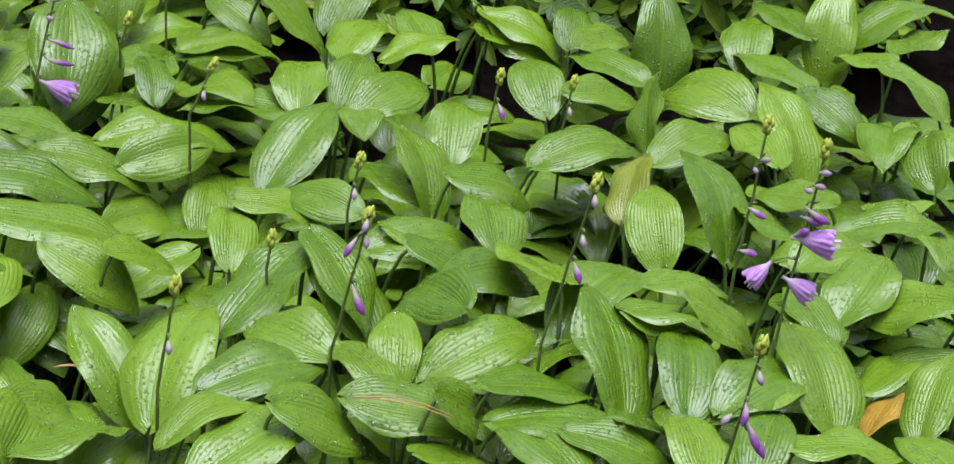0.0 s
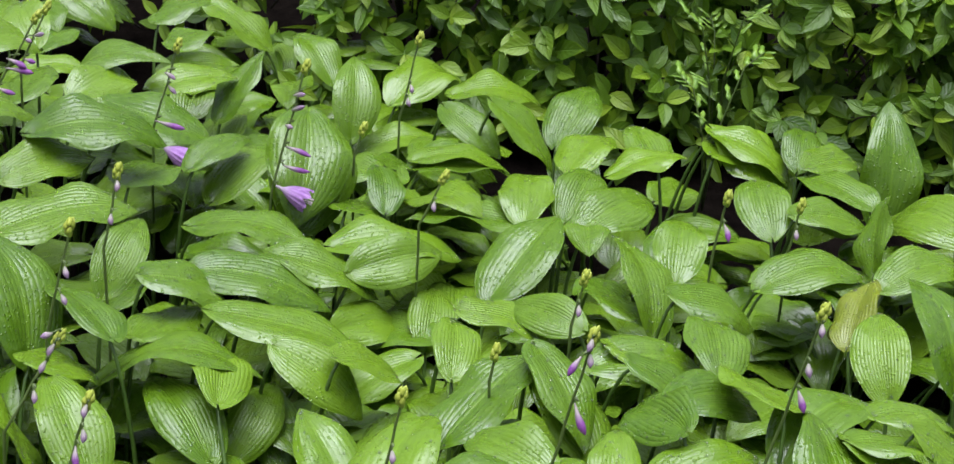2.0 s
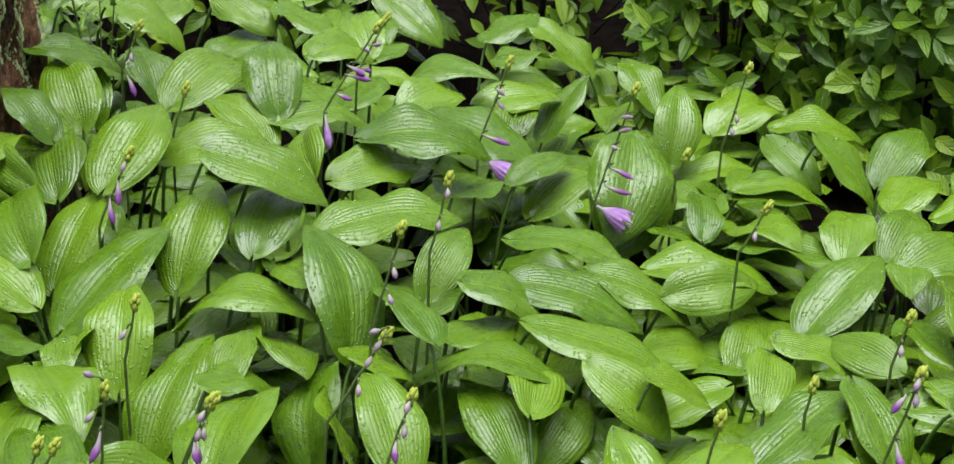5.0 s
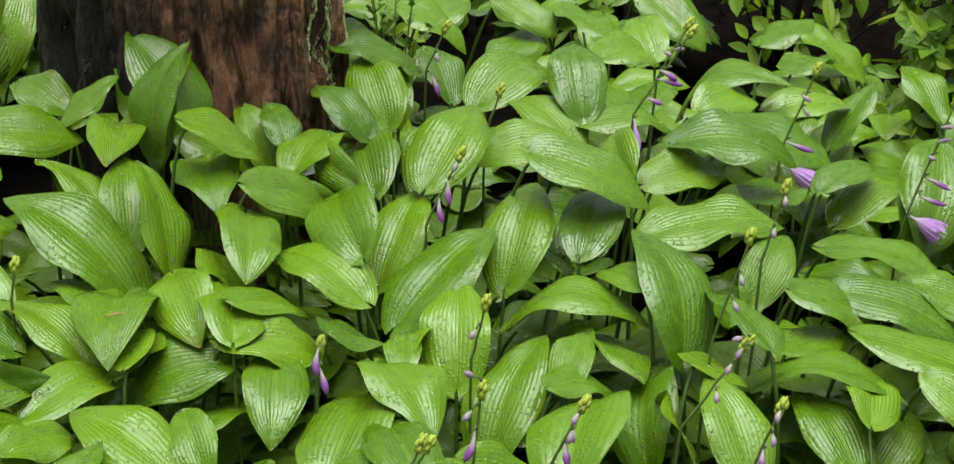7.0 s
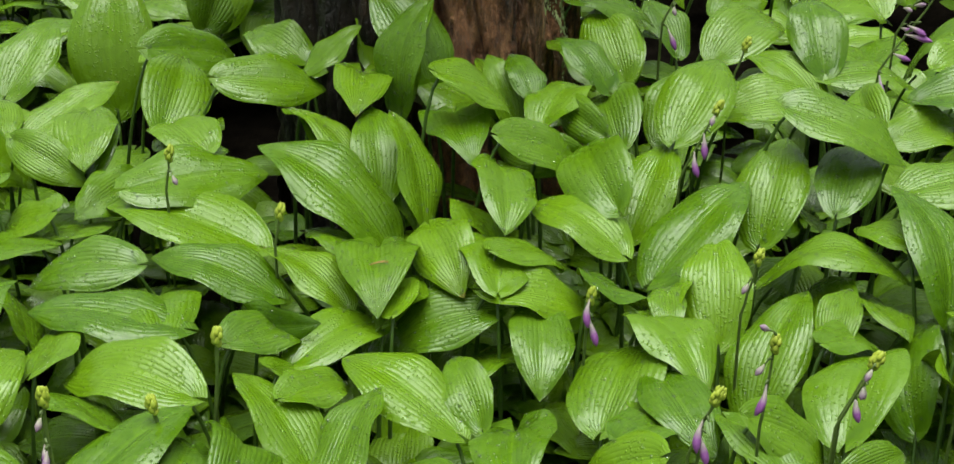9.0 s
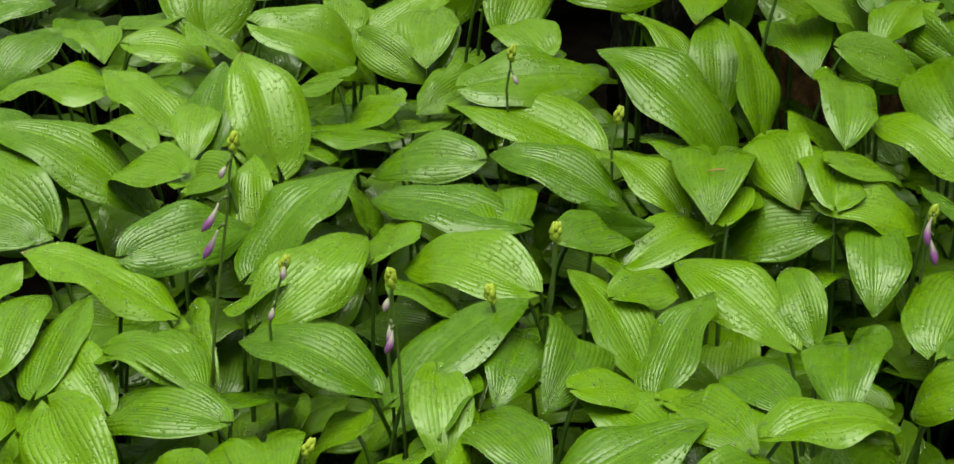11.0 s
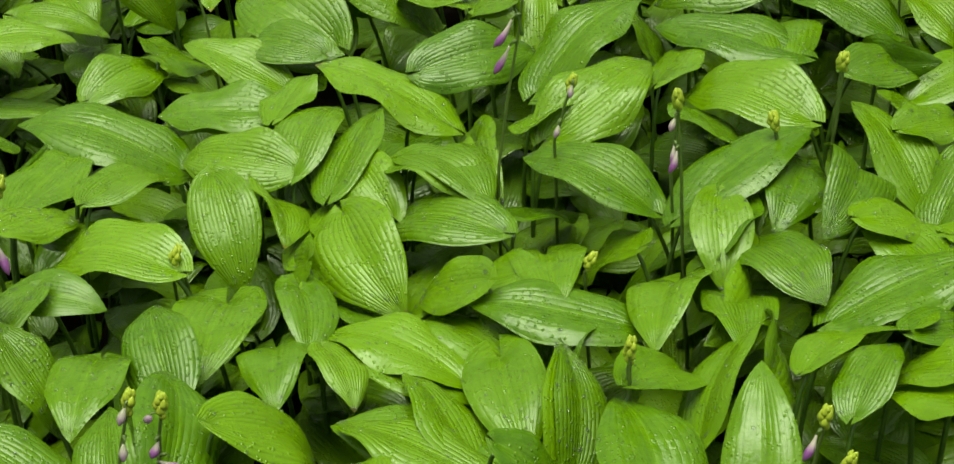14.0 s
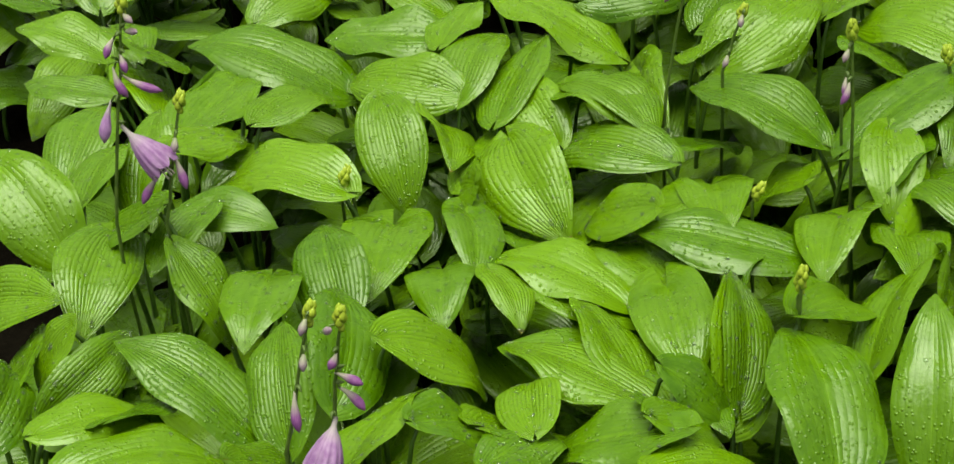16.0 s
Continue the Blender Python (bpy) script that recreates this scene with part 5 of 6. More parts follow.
hosta(-0.62, 1.59, [
    (-0.626, 1.579, 0.309, 8, 6, -32, 0.164, 0.094, 0.00, 0.15, 0.50),
    (-0.705, 1.497, 0.317, 95, 12, 1, 0.196, 0.112, 0.00, 0.30, 0.35),
    (-0.735, 1.723, 0.319, 74, 11, 2, 0.193, 0.110, 0.13, 0.30, 0.35),
    (-0.603, 1.570, 0.313, -164, 20, -7, 0.158, 0.088, 0.09, 0.30, 0.90),
    (-0.478, 1.688, 0.368, -47, -28, 12, 0.140, 0.078, 0.07, 0.30, 0.35),
])
hosta(-0.32, 1.97, [
    (-0.336, 2.111, 0.333, -10, -8, -32, 0.168, 0.096, 0.00, 0.15, 0.25),
    (-0.274, 1.772, 0.312, 166, 6, -8, 0.160, 0.091, 0.10, 0.40, 0.90),
    (-0.321, 2.105, 0.354, -8, -3, -14, 0.124, 0.067, 0.04, 0.30, 0.30),
])
hosta(-0.30, 2.42, [
    (-0.274, 2.334, 0.366, -165, -3, 25, 0.174, 0.100, 0.10, 0.30, 0.30),
    (-0.348, 2.293, 0.350, 182, 10, 2, 0.202, 0.121, 0.12, 0.30, 0.90),
    (-0.172, 2.449, 0.407, -176, -3, -25, 0.185, 0.107, 0.11, 0.30, 0.30),
    (-0.529, 2.326, 0.338, 76, 15, -10, 0.239, 0.138, 0.03, 0.30, 0.35),
])
hosta(0.06, 2.44, [
    (0.105, 2.517, 0.413, -27, 22, 4, 0.201, 0.122, 0.07, 0.30, 0.30),
    (0.261, 2.462, 0.496, -102, -20, 13, 0.207, 0.120, 0.07, 0.30, 0.30),
])
hosta(0.81, 2.93, [
    (0.876, 2.994, 0.245, -46, 34, -15, 0.167, 0.092, 0.02, 0.30, 0.30),
])
hosta(1.14, 3.03, [
    (1.121, 3.123, 0.234, 12, 23, 6, 0.165, 0.092, 0.08, 0.30, 0.30),
    (1.131, 2.962, 0.157, -85, 6, 5, 0.169, 0.097, 0.08, 0.30, 0.25),
    (1.227, 3.059, 0.206, -54, -2, 6, 0.219, 0.128, 0.17, 0.30, 0.25),
    (1.331, 3.013, 0.235, -94, -6, 4, 0.186, 0.108, 0.10, 0.30, 0.25),
])
hosta(-1.31, 3.11, [
    (-1.231, 3.071, 0.340, -113, 5, -5, 0.161, 0.092, 0.09, 0.30, 0.35),
])
hosta(-0.94, 2.55, [
    (-0.970, 2.637, 0.365, 16, 7, 10, 0.130, 0.069, 0.09, 0.30, 0.35),
])
hosta(0.08, 1.69, [
    (0.010, 1.746, 0.380, 52, -38, -33, 0.168, 0.100, 0.06, 0.30, 0.35),
    (0.229, 1.746, 0.345, -55, -4, 46, 0.121, 0.064, 0.10, 0.30, 0.35),
])
hosta(-1.81, 2.25, [
    (-1.730, 2.209, 0.414, -119, -48, 31, 0.203, 0.099, 0.10, 0.30, 0.35),
])
hosta(-0.52, 1.94, [
    (-0.512, 1.855, 0.317, -176, 16, -40, 0.201, 0.115, 0.18, 0.30, 0.35),
    (-0.538, 2.034, 0.356, -43, -16, 18, 0.156, 0.089, 0.08, 0.30, 0.35),
])
hosta(-1.46, 1.46, [
    (-1.436, 1.550, 0.360, -15, -12, 5, 0.151, 0.084, 0.07, 0.30, 0.35),
    (-1.377, 1.330, 0.401, -185, -3, 10, 0.133, 0.075, 0.03, 0.30, 0.35),
])
hosta(-1.66, 1.13, [
    (-1.573, 1.113, 0.377, -100, 24, 31, 0.151, 0.087, 0.04, 0.30, 0.35),
])
hosta(-1.43, 1.25, [
    (-1.353, 1.212, 0.431, -117, -41, -19, 0.137, 0.074, 0.05, 0.30, 0.35),
    (-1.267, 1.262, 0.366, 197, 15, 0, 0.162, 0.092, 0.08, 0.30, 0.35),
])
hosta(1.09, 2.20, [
    (1.160, 2.252, 0.245, -52, 23, -2, 0.204, 0.119, 0.05, 0.30, 0.25),
    (1.070, 2.129, 0.312, -105, -19, 0, 0.155, 0.089, 0.07, 0.30, 0.25),
    (1.049, 2.223, 0.184, -24, 16, 18, 0.147, 0.079, 0.10, 0.30, 0.25),
])
hosta(0.78, 2.01, [
    (0.862, 2.037, 0.320, -70, -33, 11, 0.149, 0.085, 0.05, 0.30, 0.25),
])
hosta(0.94, 1.59, [
    (1.021, 1.558, 0.376, -111, -12, 11, 0.162, 0.093, 0.03, 0.30, 0.25),
    (0.927, 1.550, 0.399, -91, -39, 20, 0.158, 0.092, 0.10, 0.30, 0.25),
    (1.102, 1.489, 0.411, -71, -43, 36, 0.145, 0.083, 0.01, 0.30, 0.25),
])
hosta(1.37, 1.64, [
    (1.463, 1.636, 0.386, -94, -15, -7, 0.148, 0.084, 0.08, 0.30, 0.25),
    (1.405, 1.580, 0.397, -101, -20, -15, 0.160, 0.091, 0.08, 0.30, 0.25),
    (1.476, 1.560, 0.418, -103, -40, 16, 0.152, 0.088, 0.03, 0.30, 0.25),
])
hosta(1.85, 1.85, [
    (1.871, 1.936, 0.325, -11, -1, -1, 0.164, 0.093, 0.05, 0.30, 0.25),
    (1.855, 1.770, 0.355, 25, -15, -7, 0.147, 0.084, 0.03, 0.30, 0.25),
    (1.849, 1.737, 0.326, -110, 9, -1, 0.160, 0.092, 0.05, 0.30, 0.25),
])
hosta(1.86, 1.37, [
    (1.823, 1.455, 0.388, 26, -32, -21, 0.158, 0.093, 0.07, 0.30, 0.25),
])
hosta(1.32, 1.20, [
    (1.346, 1.284, 0.369, -19, -4, 11, 0.151, 0.083, 0.09, 0.30, 0.25),
    (1.470, 1.301, 0.371, -106, -5, -14, 0.153, 0.087, 0.01, 0.30, 0.25),
])
hosta(2.03, 1.73, [
    (2.073, 1.805, 0.318, -29, 14, -39, 0.146, 0.077, 0.11, 0.30, 0.25),
])
hosta(1.12, 3.41, [
    (1.061, 3.469, 0.169, 45, 28, 6, 0.193, 0.111, 0.04, 0.30, 0.25),
])
hosta(0.57, 3.90, [
    (0.637, 3.836, 0.246, -133, -27, 20, 0.213, 0.125, 0.00, 0.30, 0.25),
])
# plants along the rim of the bed
for x, y in ((-2.22, 1.85), (-2.21, 2.16), (-2.25, 2.42), (-1.89, 1.87), (-1.96, 2.09), (-1.99, 2.34), (-1.93, 2.66), (-1.96, 2.87), (-1.90, 3.21), (-1.70, 2.58), (-1.73, 2.93), (-1.74, 3.10), (-1.63, 3.44), (-1.70, 3.63), (-1.46, 2.66), (-1.36, 3.20), (-1.45, 3.37), (-1.42, 3.68), (-1.44, 3.94), (-1.16, 3.14), (-1.15, 3.42), (-1.15, 3.72), (-1.11, 3.88), (-1.17, 4.13), (-0.96, 3.38), (-0.85, 3.62), (-0.89, 3.98), (-0.88, 4.16), (-0.62, 3.70), (-0.69, 3.91)):
    rim_hosta(x, y)
for x, y in ((-0.69, 4.16), (-0.32, 3.37), (-0.42, 3.67), (-0.44, 3.96), (-0.43, 4.13), (-0.10, 3.37), (-0.13, 3.69), (-0.14, 3.90), (-0.17, 4.23), (1.93, 1.34)):
    rim_hosta(x, y)

# ---- flower stalks ----
flower_stalk((0.876, 2.531, 0.325), (0.942, 2.543, 0.545), [("b", 0.917, 2.538, 0.490, 0.934, 2.524, 0.496), ("b", 0.913, 2.536, 0.465, 0.932, 2.522, 0.477), ("b", 0.903, 2.536, 0.441, 0.912, 2.522, 0.441), ("p", 0.901, 2.532, 0.405, 0.938, 2.511, 0.392), ("p", 0.896, 2.529, 0.374, 0.936, 2.509, 0.366), ("o", 0.883, 2.527, 0.339, 0.937, 2.502, 0.315)])
flower_stalk((0.721, 2.753, 0.349), (0.775, 2.764, 0.505), [("b", 0.747, 2.758, 0.452, 0.762, 2.743, 0.444), ("b", 0.751, 2.755, 0.429, 0.761, 2.739, 0.419), ("P", 0.726, 2.751, 0.369, 0.772, 2.729, 0.358), ("o", 0.729, 2.744, 0.326, 0.779, 2.708, 0.305)])
flower_stalk((0.454, 2.705, 0.444), (0.551, 2.715, 0.596), [("P", 0.493, 2.709, 0.523, 0.521, 2.689, 0.512), ("P", 0.489, 2.707, 0.508, 0.531, 2.685, 0.504), ("p", 0.475, 2.703, 0.476, 0.500, 2.685, 0.471), ("C", 0.455, 2.700, 0.441, 0.460, 2.665, 0.392)])
flower_stalk((0.522, 2.888, 0.430), (0.579, 2.896, 0.538), [("b", 0.549, 2.888, 0.483, 0.565, 2.874, 0.491), ("b", 0.531, 2.891, 0.478, 0.543, 2.876, 0.477), ("p", 0.529, 2.885, 0.444, 0.546, 2.869, 0.442)])
flower_stalk((0.207, 2.674, 0.426), (0.235, 2.685, 0.511), [])
flower_stalk((0.580, 2.250, 0.418), (0.610, 2.261, 0.541), [("b", 0.602, 2.244, 0.516), ("b", 0.592, 2.240, 0.467)])
flower_stalk((0.480, 2.090, 0.379), (0.527, 2.105, 0.548), [("b", 0.514, 2.084, 0.481), ("b", 0.507, 2.079, 0.443)])
flower_stalk((0.410, 1.909, 0.366), (0.492, 1.917, 0.496), [("b", 0.471, 1.907, 0.500), ("b", 0.475, 1.903, 0.480), ("b", 0.463, 1.901, 0.458), ("b", 0.449, 1.897, 0.419)])
flower_stalk((0.233, 1.812, 0.388), (0.275, 1.823, 0.475), [("b", 0.258, 1.802, 0.431), ("p", 0.250, 1.798, 0.407)])
flower_stalk((0.473, 1.789, 0.374), (0.510, 1.798, 0.481), [("b", 0.501, 1.783, 0.465), ("b", 0.495, 1.780, 0.433), ("p", 0.486, 1.777, 0.405)])
flower_stalk((0.819, 1.643, 0.380), (0.849, 1.651, 0.524), [("b", 0.831, 1.632, 0.443)])
flower_stalk((1.031, 1.636, 0.389), (1.078, 1.640, 0.576), [("b", 1.066, 1.628, 0.561), ("p", 1.050, 1.632, 0.532), ("b", 1.067, 1.625, 0.541), ("P", 1.058, 1.619, 0.464)])
flower_stalk((1.163, 1.924, 0.393), (1.183, 1.927, 0.476), [("b", 1.167, 1.911, 0.424)])
flower_stalk((1.269, 1.549, 0.399), (1.324, 1.550, 0.624), [("b", 1.314, 1.537, 0.597), ("b", 1.305, 1.536, 0.545), ("p", 1.299, 1.534, 0.503)])
flower_stalk((1.565, 1.587, 0.416), (1.590, 1.602, 0.629), [("b", 1.582, 1.596, 0.572, 1.587, 1.582, 0.579), ("b", 1.576, 1.597, 0.562, 1.574, 1.586, 0.561), ("p", 1.572, 1.593, 0.508, 1.589, 1.572, 0.499), ("P", 1.564, 1.588, 0.448, 1.581, 1.568, 0.448)])
flower_stalk((1.556, 1.470, 0.401), (1.591, 1.484, 0.657), [("b", 1.582, 1.480, 0.618, 1.590, 1.465, 0.623), ("b", 1.579, 1.480, 0.601, 1.585, 1.465, 0.604), ("b", 1.569, 1.484, 0.595, 1.572, 1.471, 0.598), ("P", 1.571, 1.481, 0.574, 1.594, 1.456, 0.558), ("P", 1.568, 1.481, 0.560, 1.586, 1.460, 0.556), ("o", 1.560, 1.481, 0.531, 1.607, 1.447, 0.532), ("P", 1.561, 1.481, 0.532, 1.572, 1.465, 0.549), ("o", 1.542, 1.486, 0.499, 1.510, 1.485, 0.471), ("o", 1.554, 1.477, 0.479, 1.586, 1.448, 0.460)])
flower_stalk((1.358, 1.270, 0.391), (1.385, 1.275, 0.563), [("b", 1.378, 1.260, 0.521), ("p", 1.365, 1.262, 0.474), ("b", 1.348, 1.269, 0.467), ("P", 1.375, 1.254, 0.447), ("P", 1.380, 1.251, 0.437)])
flower_stalk((1.607, 2.141, 0.328), (1.622, 2.145, 0.415), [("b", 1.610, 2.129, 0.363)])
flower_stalk((1.060, 2.306, 0.362), (1.101, 2.303, 0.449), [("b", 1.078, 2.289, 0.398)])
flower_stalk((1.448, 2.087, 0.373), (1.468, 2.092, 0.476), [("p", 1.460, 2.072, 0.417)])
flower_stalk((1.024, 1.849, 0.377), (1.032, 1.852, 0.429), [])
flower_stalk((1.142, 2.713, 0.347), (1.180, 2.721, 0.497), [("b", 1.158, 2.701, 0.403), ("b", 1.154, 2.700, 0.379)])
flower_stalk((1.033, 2.605, 0.335), (1.052, 2.607, 0.394), [])
flower_stalk((0.118, 2.893, 0.449), (0.157, 2.901, 0.536), [("b", 0.138, 2.881, 0.477), ("P", 0.134, 2.869, 0.428)])
flower_stalk((0.100, 2.408, 0.400), (0.157, 2.419, 0.525), [("b", 0.144, 2.403, 0.501), ("P", 0.133, 2.399, 0.460), ("P", 0.123, 2.396, 0.431)])
flower_stalk((0.150, 2.070, 0.375), (0.171, 2.078, 0.470), [("b", 0.150, 2.061, 0.420)])
flower_stalk((-0.060, 2.062, 0.354), (-0.051, 2.069, 0.417), [("P", -0.056, 2.052, 0.387), ("P", -0.050, 2.048, 0.360)])
flower_stalk((0.134, 1.790, 0.393), (0.146, 1.802, 0.514), [("b", 0.129, 1.795, 0.530), ("b", 0.126, 1.786, 0.476), ("P", 0.129, 1.781, 0.435)])
flower_stalk((0.063, 1.791, 0.395), (0.087, 1.795, 0.442), [])
flower_stalk((0.226, 1.794, 0.387), (0.272, 1.799, 0.490), [("b", 0.255, 1.785, 0.468), ("b", 0.250, 1.784, 0.443), ("p", 0.247, 1.782, 0.418)])
flower_stalk((-0.492, 2.243, 0.384), (-0.480, 2.252, 0.446), [])
flower_stalk((-0.659, 2.353, 0.417), (-0.650, 2.362, 0.484), [("b", -0.644, 2.342, 0.438)])
flower_stalk((-0.534, 1.881, 0.345), (-0.525, 1.896, 0.467), [])
flower_stalk((-0.707, 1.707, 0.393), (-0.699, 1.721, 0.498), [("p", -0.700, 1.698, 0.420)])
flower_stalk((-0.596, 1.827, 0.360), (-0.605, 1.831, 0.409), [])
flower_stalk((0.041, 1.736, 0.389), (0.074, 1.742, 0.480), [("P", 0.052, 1.725, 0.423), ("P", 0.057, 1.724, 0.405)])
flower_stalk((-0.934, 1.720, 0.367), (-0.889, 1.773, 0.645), [("b", -0.901, 1.750, 0.604), ("P", -0.921, 1.737, 0.548), ("P", -0.923, 1.732, 0.513)])
flower_stalk((-0.870, 1.760, 0.384), (-0.845, 1.779, 0.472), [("b", -0.845, 1.763, 0.458), ("b", -0.864, 1.750, 0.405)])
flower_stalk((-0.687, 1.674, 0.380), (-0.694, 1.691, 0.520), [("b", -0.697, 1.672, 0.483), ("p", -0.696, 1.666, 0.434)])
flower_stalk((-0.597, 1.831, 0.360), (-0.604, 1.836, 0.409), [])
flower_stalk((-0.538, 1.911, 0.345), (-0.532, 1.925, 0.449), [])
flower_stalk((-0.778, 1.552, 0.343), (-0.768, 1.558, 0.368), [])
flower_stalk((-1.258, 1.460, 0.335), (-1.262, 1.464, 0.377), [])
flower_stalk((-1.484, 2.026, 0.345), (-1.505, 2.037, 0.486), [])
flower_stalk((-0.673, 1.331, 0.390), (-0.670, 1.337, 0.426), [])
flower_stalk((-0.263, 1.421, 0.373), (-0.256, 1.427, 0.423), [])
flower_stalk((-1.413, 1.196, 0.464), (-1.379, 1.265, 0.720), [("b", -1.378, 1.258, 0.702, -1.364, 1.251, 0.696), ("b", -1.379, 1.254, 0.682, -1.360, 1.250, 0.686), ("p", -1.390, 1.248, 0.677, -1.395, 1.231, 0.660), ("p", -1.386, 1.246, 0.658, -1.376, 1.235, 0.642), ("P", -1.395, 1.240, 0.644, -1.377, 1.229, 0.615), ("P", -1.387, 1.241, 0.635, -1.342, 1.244, 0.618), ("C", -1.401, 1.230, 0.607, -1.406, 1.206, 0.566), ("o", -1.394, 1.226, 0.578, -1.343, 1.222, 0.522)])
flower_stalk((-1.362, 1.220, 0.455), (-1.335, 1.265, 0.604), [("b", -1.339, 1.237, 0.552), ("P", -1.335, 1.231, 0.519), ("P", -1.368, 1.214, 0.503)])
flower_stalk((-1.264, 1.438, 0.340), (-1.257, 1.449, 0.384), [])
flower_stalk((-1.077, 0.940, 0.436), (-1.044, 0.985, 0.594), [("b", -1.047, 0.967, 0.578), ("b", -1.049, 0.959, 0.541), ("P", -1.058, 0.945, 0.488)])
flower_stalk((-1.043, 0.981, 0.451), (-1.028, 1.008, 0.573), [("b", -1.043, 0.995, 0.552, -1.031, 0.990, 0.561), ("p", -1.034, 0.995, 0.527, -1.037, 0.981, 0.517), ("P", -1.037, 0.990, 0.506, -1.008, 0.989, 0.498), ("P", -1.035, 0.988, 0.490, -1.008, 0.984, 0.469), ("o", -1.039, 0.980, 0.457, -1.042, 0.940, 0.413)])
flower_stalk((-0.670, 1.324, 0.390), (-0.667, 1.331, 0.439), [])
flower_stalk((-0.465, 1.218, 0.376), (-0.451, 1.232, 0.470), [("p", -0.465, 1.211, 0.433)])
flower_stalk((-0.441, 1.215, 0.376), (-0.424, 1.223, 0.423), [])


LICHEN = plain("pale_lichen", (0.32, 0.40, 0.15), (0.54, 0.60, 0.30), 0.8, 140.0, 0.8, 0.003)


def bark_radius(a, z):
    """Distance of the bark from the trunk's middle: flared foot, long ridges, crumbly scales."""
    c, s = math.cos(a), math.sin(a)
    r = 0.258 + 0.035 * math.exp(-max(z, 0) / 0.16) * (1 + 0.6 * math.sin(3 * a + 0.6)) + 0.03 * noise.noise((c * 1.3, s * 1.3, z * 0.9))
    bend = 0.25 * noise.noise((c * 2, s * 2, z * 2.5 + 4))
    long = 1 - min(1.0, abs(2.2 * noise.noise((c * 3.4 + bend, s * 3.4, z * 1.5))))
    mid = 1 - min(1.0, abs(2.2 * noise.noise((c * 8 + bend, s * 8, z * 4 + 7))))
    r += 0.034 * (0.5 - long ** 2.2) + 0.016 * (0.5 - mid ** 2)
    return r + 0.0095 * noise.noise((c * 20, s * 20, z * 14)) + 0.0050 * noise.noise((c * 45, s * 45, z * 40))


def trunk():
    tree = tagged(new("tree_trunk"), "thick old tree trunk with furrowed wet brown bark", "tree")
    tree.location = (-0.275, 3.05, 0)
    bm = bmesh.new()
    sides, rings = 300, []
    levels = [-0.05 + 0.006 * k for k in range(160)] + [0.95 + 0.12 * k for k in range(1, 26)]
    for z in levels:
        rings.append([bm.verts.new((bark_radius(a, z) * math.cos(a), bark_radius(a, z) * math.sin(a), z)) for a in (2 * math.pi * s / sides for s in range(sides))])
    for a, b in zip(rings, rings[1:]):
        for s in range(sides):
            bm.faces.new((a[s], a[(s + 1) % sides], b[(s + 1) % sides], b[s]))
    bm.faces.new(rings[-1])
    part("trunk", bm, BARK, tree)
    # crusts of lichen hanging down one flank
    rng = random.Random(12)
    for streak in range(13):
        bm = bmesh.new()
        a0, top, run = -0.62 + 0.042 * streak + rng.uniform(-0.03, 0.03), rng.uniform(0.60, 0.86), rng.uniform(0.14, 0.40)
        for k in range(int(run / 0.0013)):
            z = top - 0.0013 * k
            spread = 0.055 * (1 - 0.0013 * k / run) ** 0.6 * (0.6 + noise.noise((streak * 1.7, z * 22, 3)))
            a = a0 + 0.05 * noise.noise((streak * 3.1, z * 9, 0)) + rng.uniform(-1, 1) * max(0.008, spread)
            r = bark_radius(a, z) + 0.0004
            size = rng.uniform(0.0016, 0.0052)
            at = Vector((r * math.cos(a), r * math.sin(a), z))
            if rng.random() < 0.9:
                m = Matrix.Translation(at) @ Euler((rng.uniform(-0.4, 0.4), rng.uniform(-0.4, 0.4), a)).to_matrix().to_4x4() @ Matrix.Diagonal((size * 0.25, size * rng.uniform(0.6, 1.3), size * rng.uniform(0.6, 1.6), 1))
                bmesh.ops.create_icosphere(bm, subdivisions=1, radius=1, matrix=m)
        part("lichen", bm, LICHEN, tree, "pale green crust of lichen")


trunk()


# ---- shrubs behind the bed ----
def small_leaf(length, width, rng):
    bm = bmesh.new()
    uv = bm.loops.layers.uv.new("UVMap")
    rows, grid = 6, []
    bend = rng.uniform(-0.05, 0.30)
    for r in range(rows + 1):
        v = r / rows
        half = width / 2 * math.sin(math.pi * min(1, v * 0.97 + 0.02) ** 0.92) ** 0.85 * (1 - 0.35 * v ** 4)
        z = -bend * length * v * v
        grid.append([(bm.verts.new((u * half, length * v, z + 0.35 * half * abs(u))), (u / 2 + 0.5, v)) for u in (-1, -0.5, 0, 0.5, 1)])
    for a, b in zip(grid, grid[1:]):
        for c in range(4):
            quad = (a[c], a[c + 1], b[c + 1], b[c])
            face = bm.faces.new([q[0] for q in quad])
            for loop, q in zip(face.loops, quad):
                loop[uv].uv = q[1]
    mesh = bpy.data.meshes.new("leaf")
    bm.to_mesh(mesh)
    bm.free()
    mesh.polygons.foreach_set("use_smooth", [True] * len(mesh.polygons))
    mesh.materials.append(HEDGE)
    return mesh


LEAVES = [small_leaf(0.044 + 0.008 * (k % 5), 0.024 + 0.0035 * (k % 4), random.Random(k)) for k in range(8)]
TWIG = plain("shrub_twig", (0.012, 0.009, 0.006), (0.04, 0.03, 0.016), 0.7, 60.0)


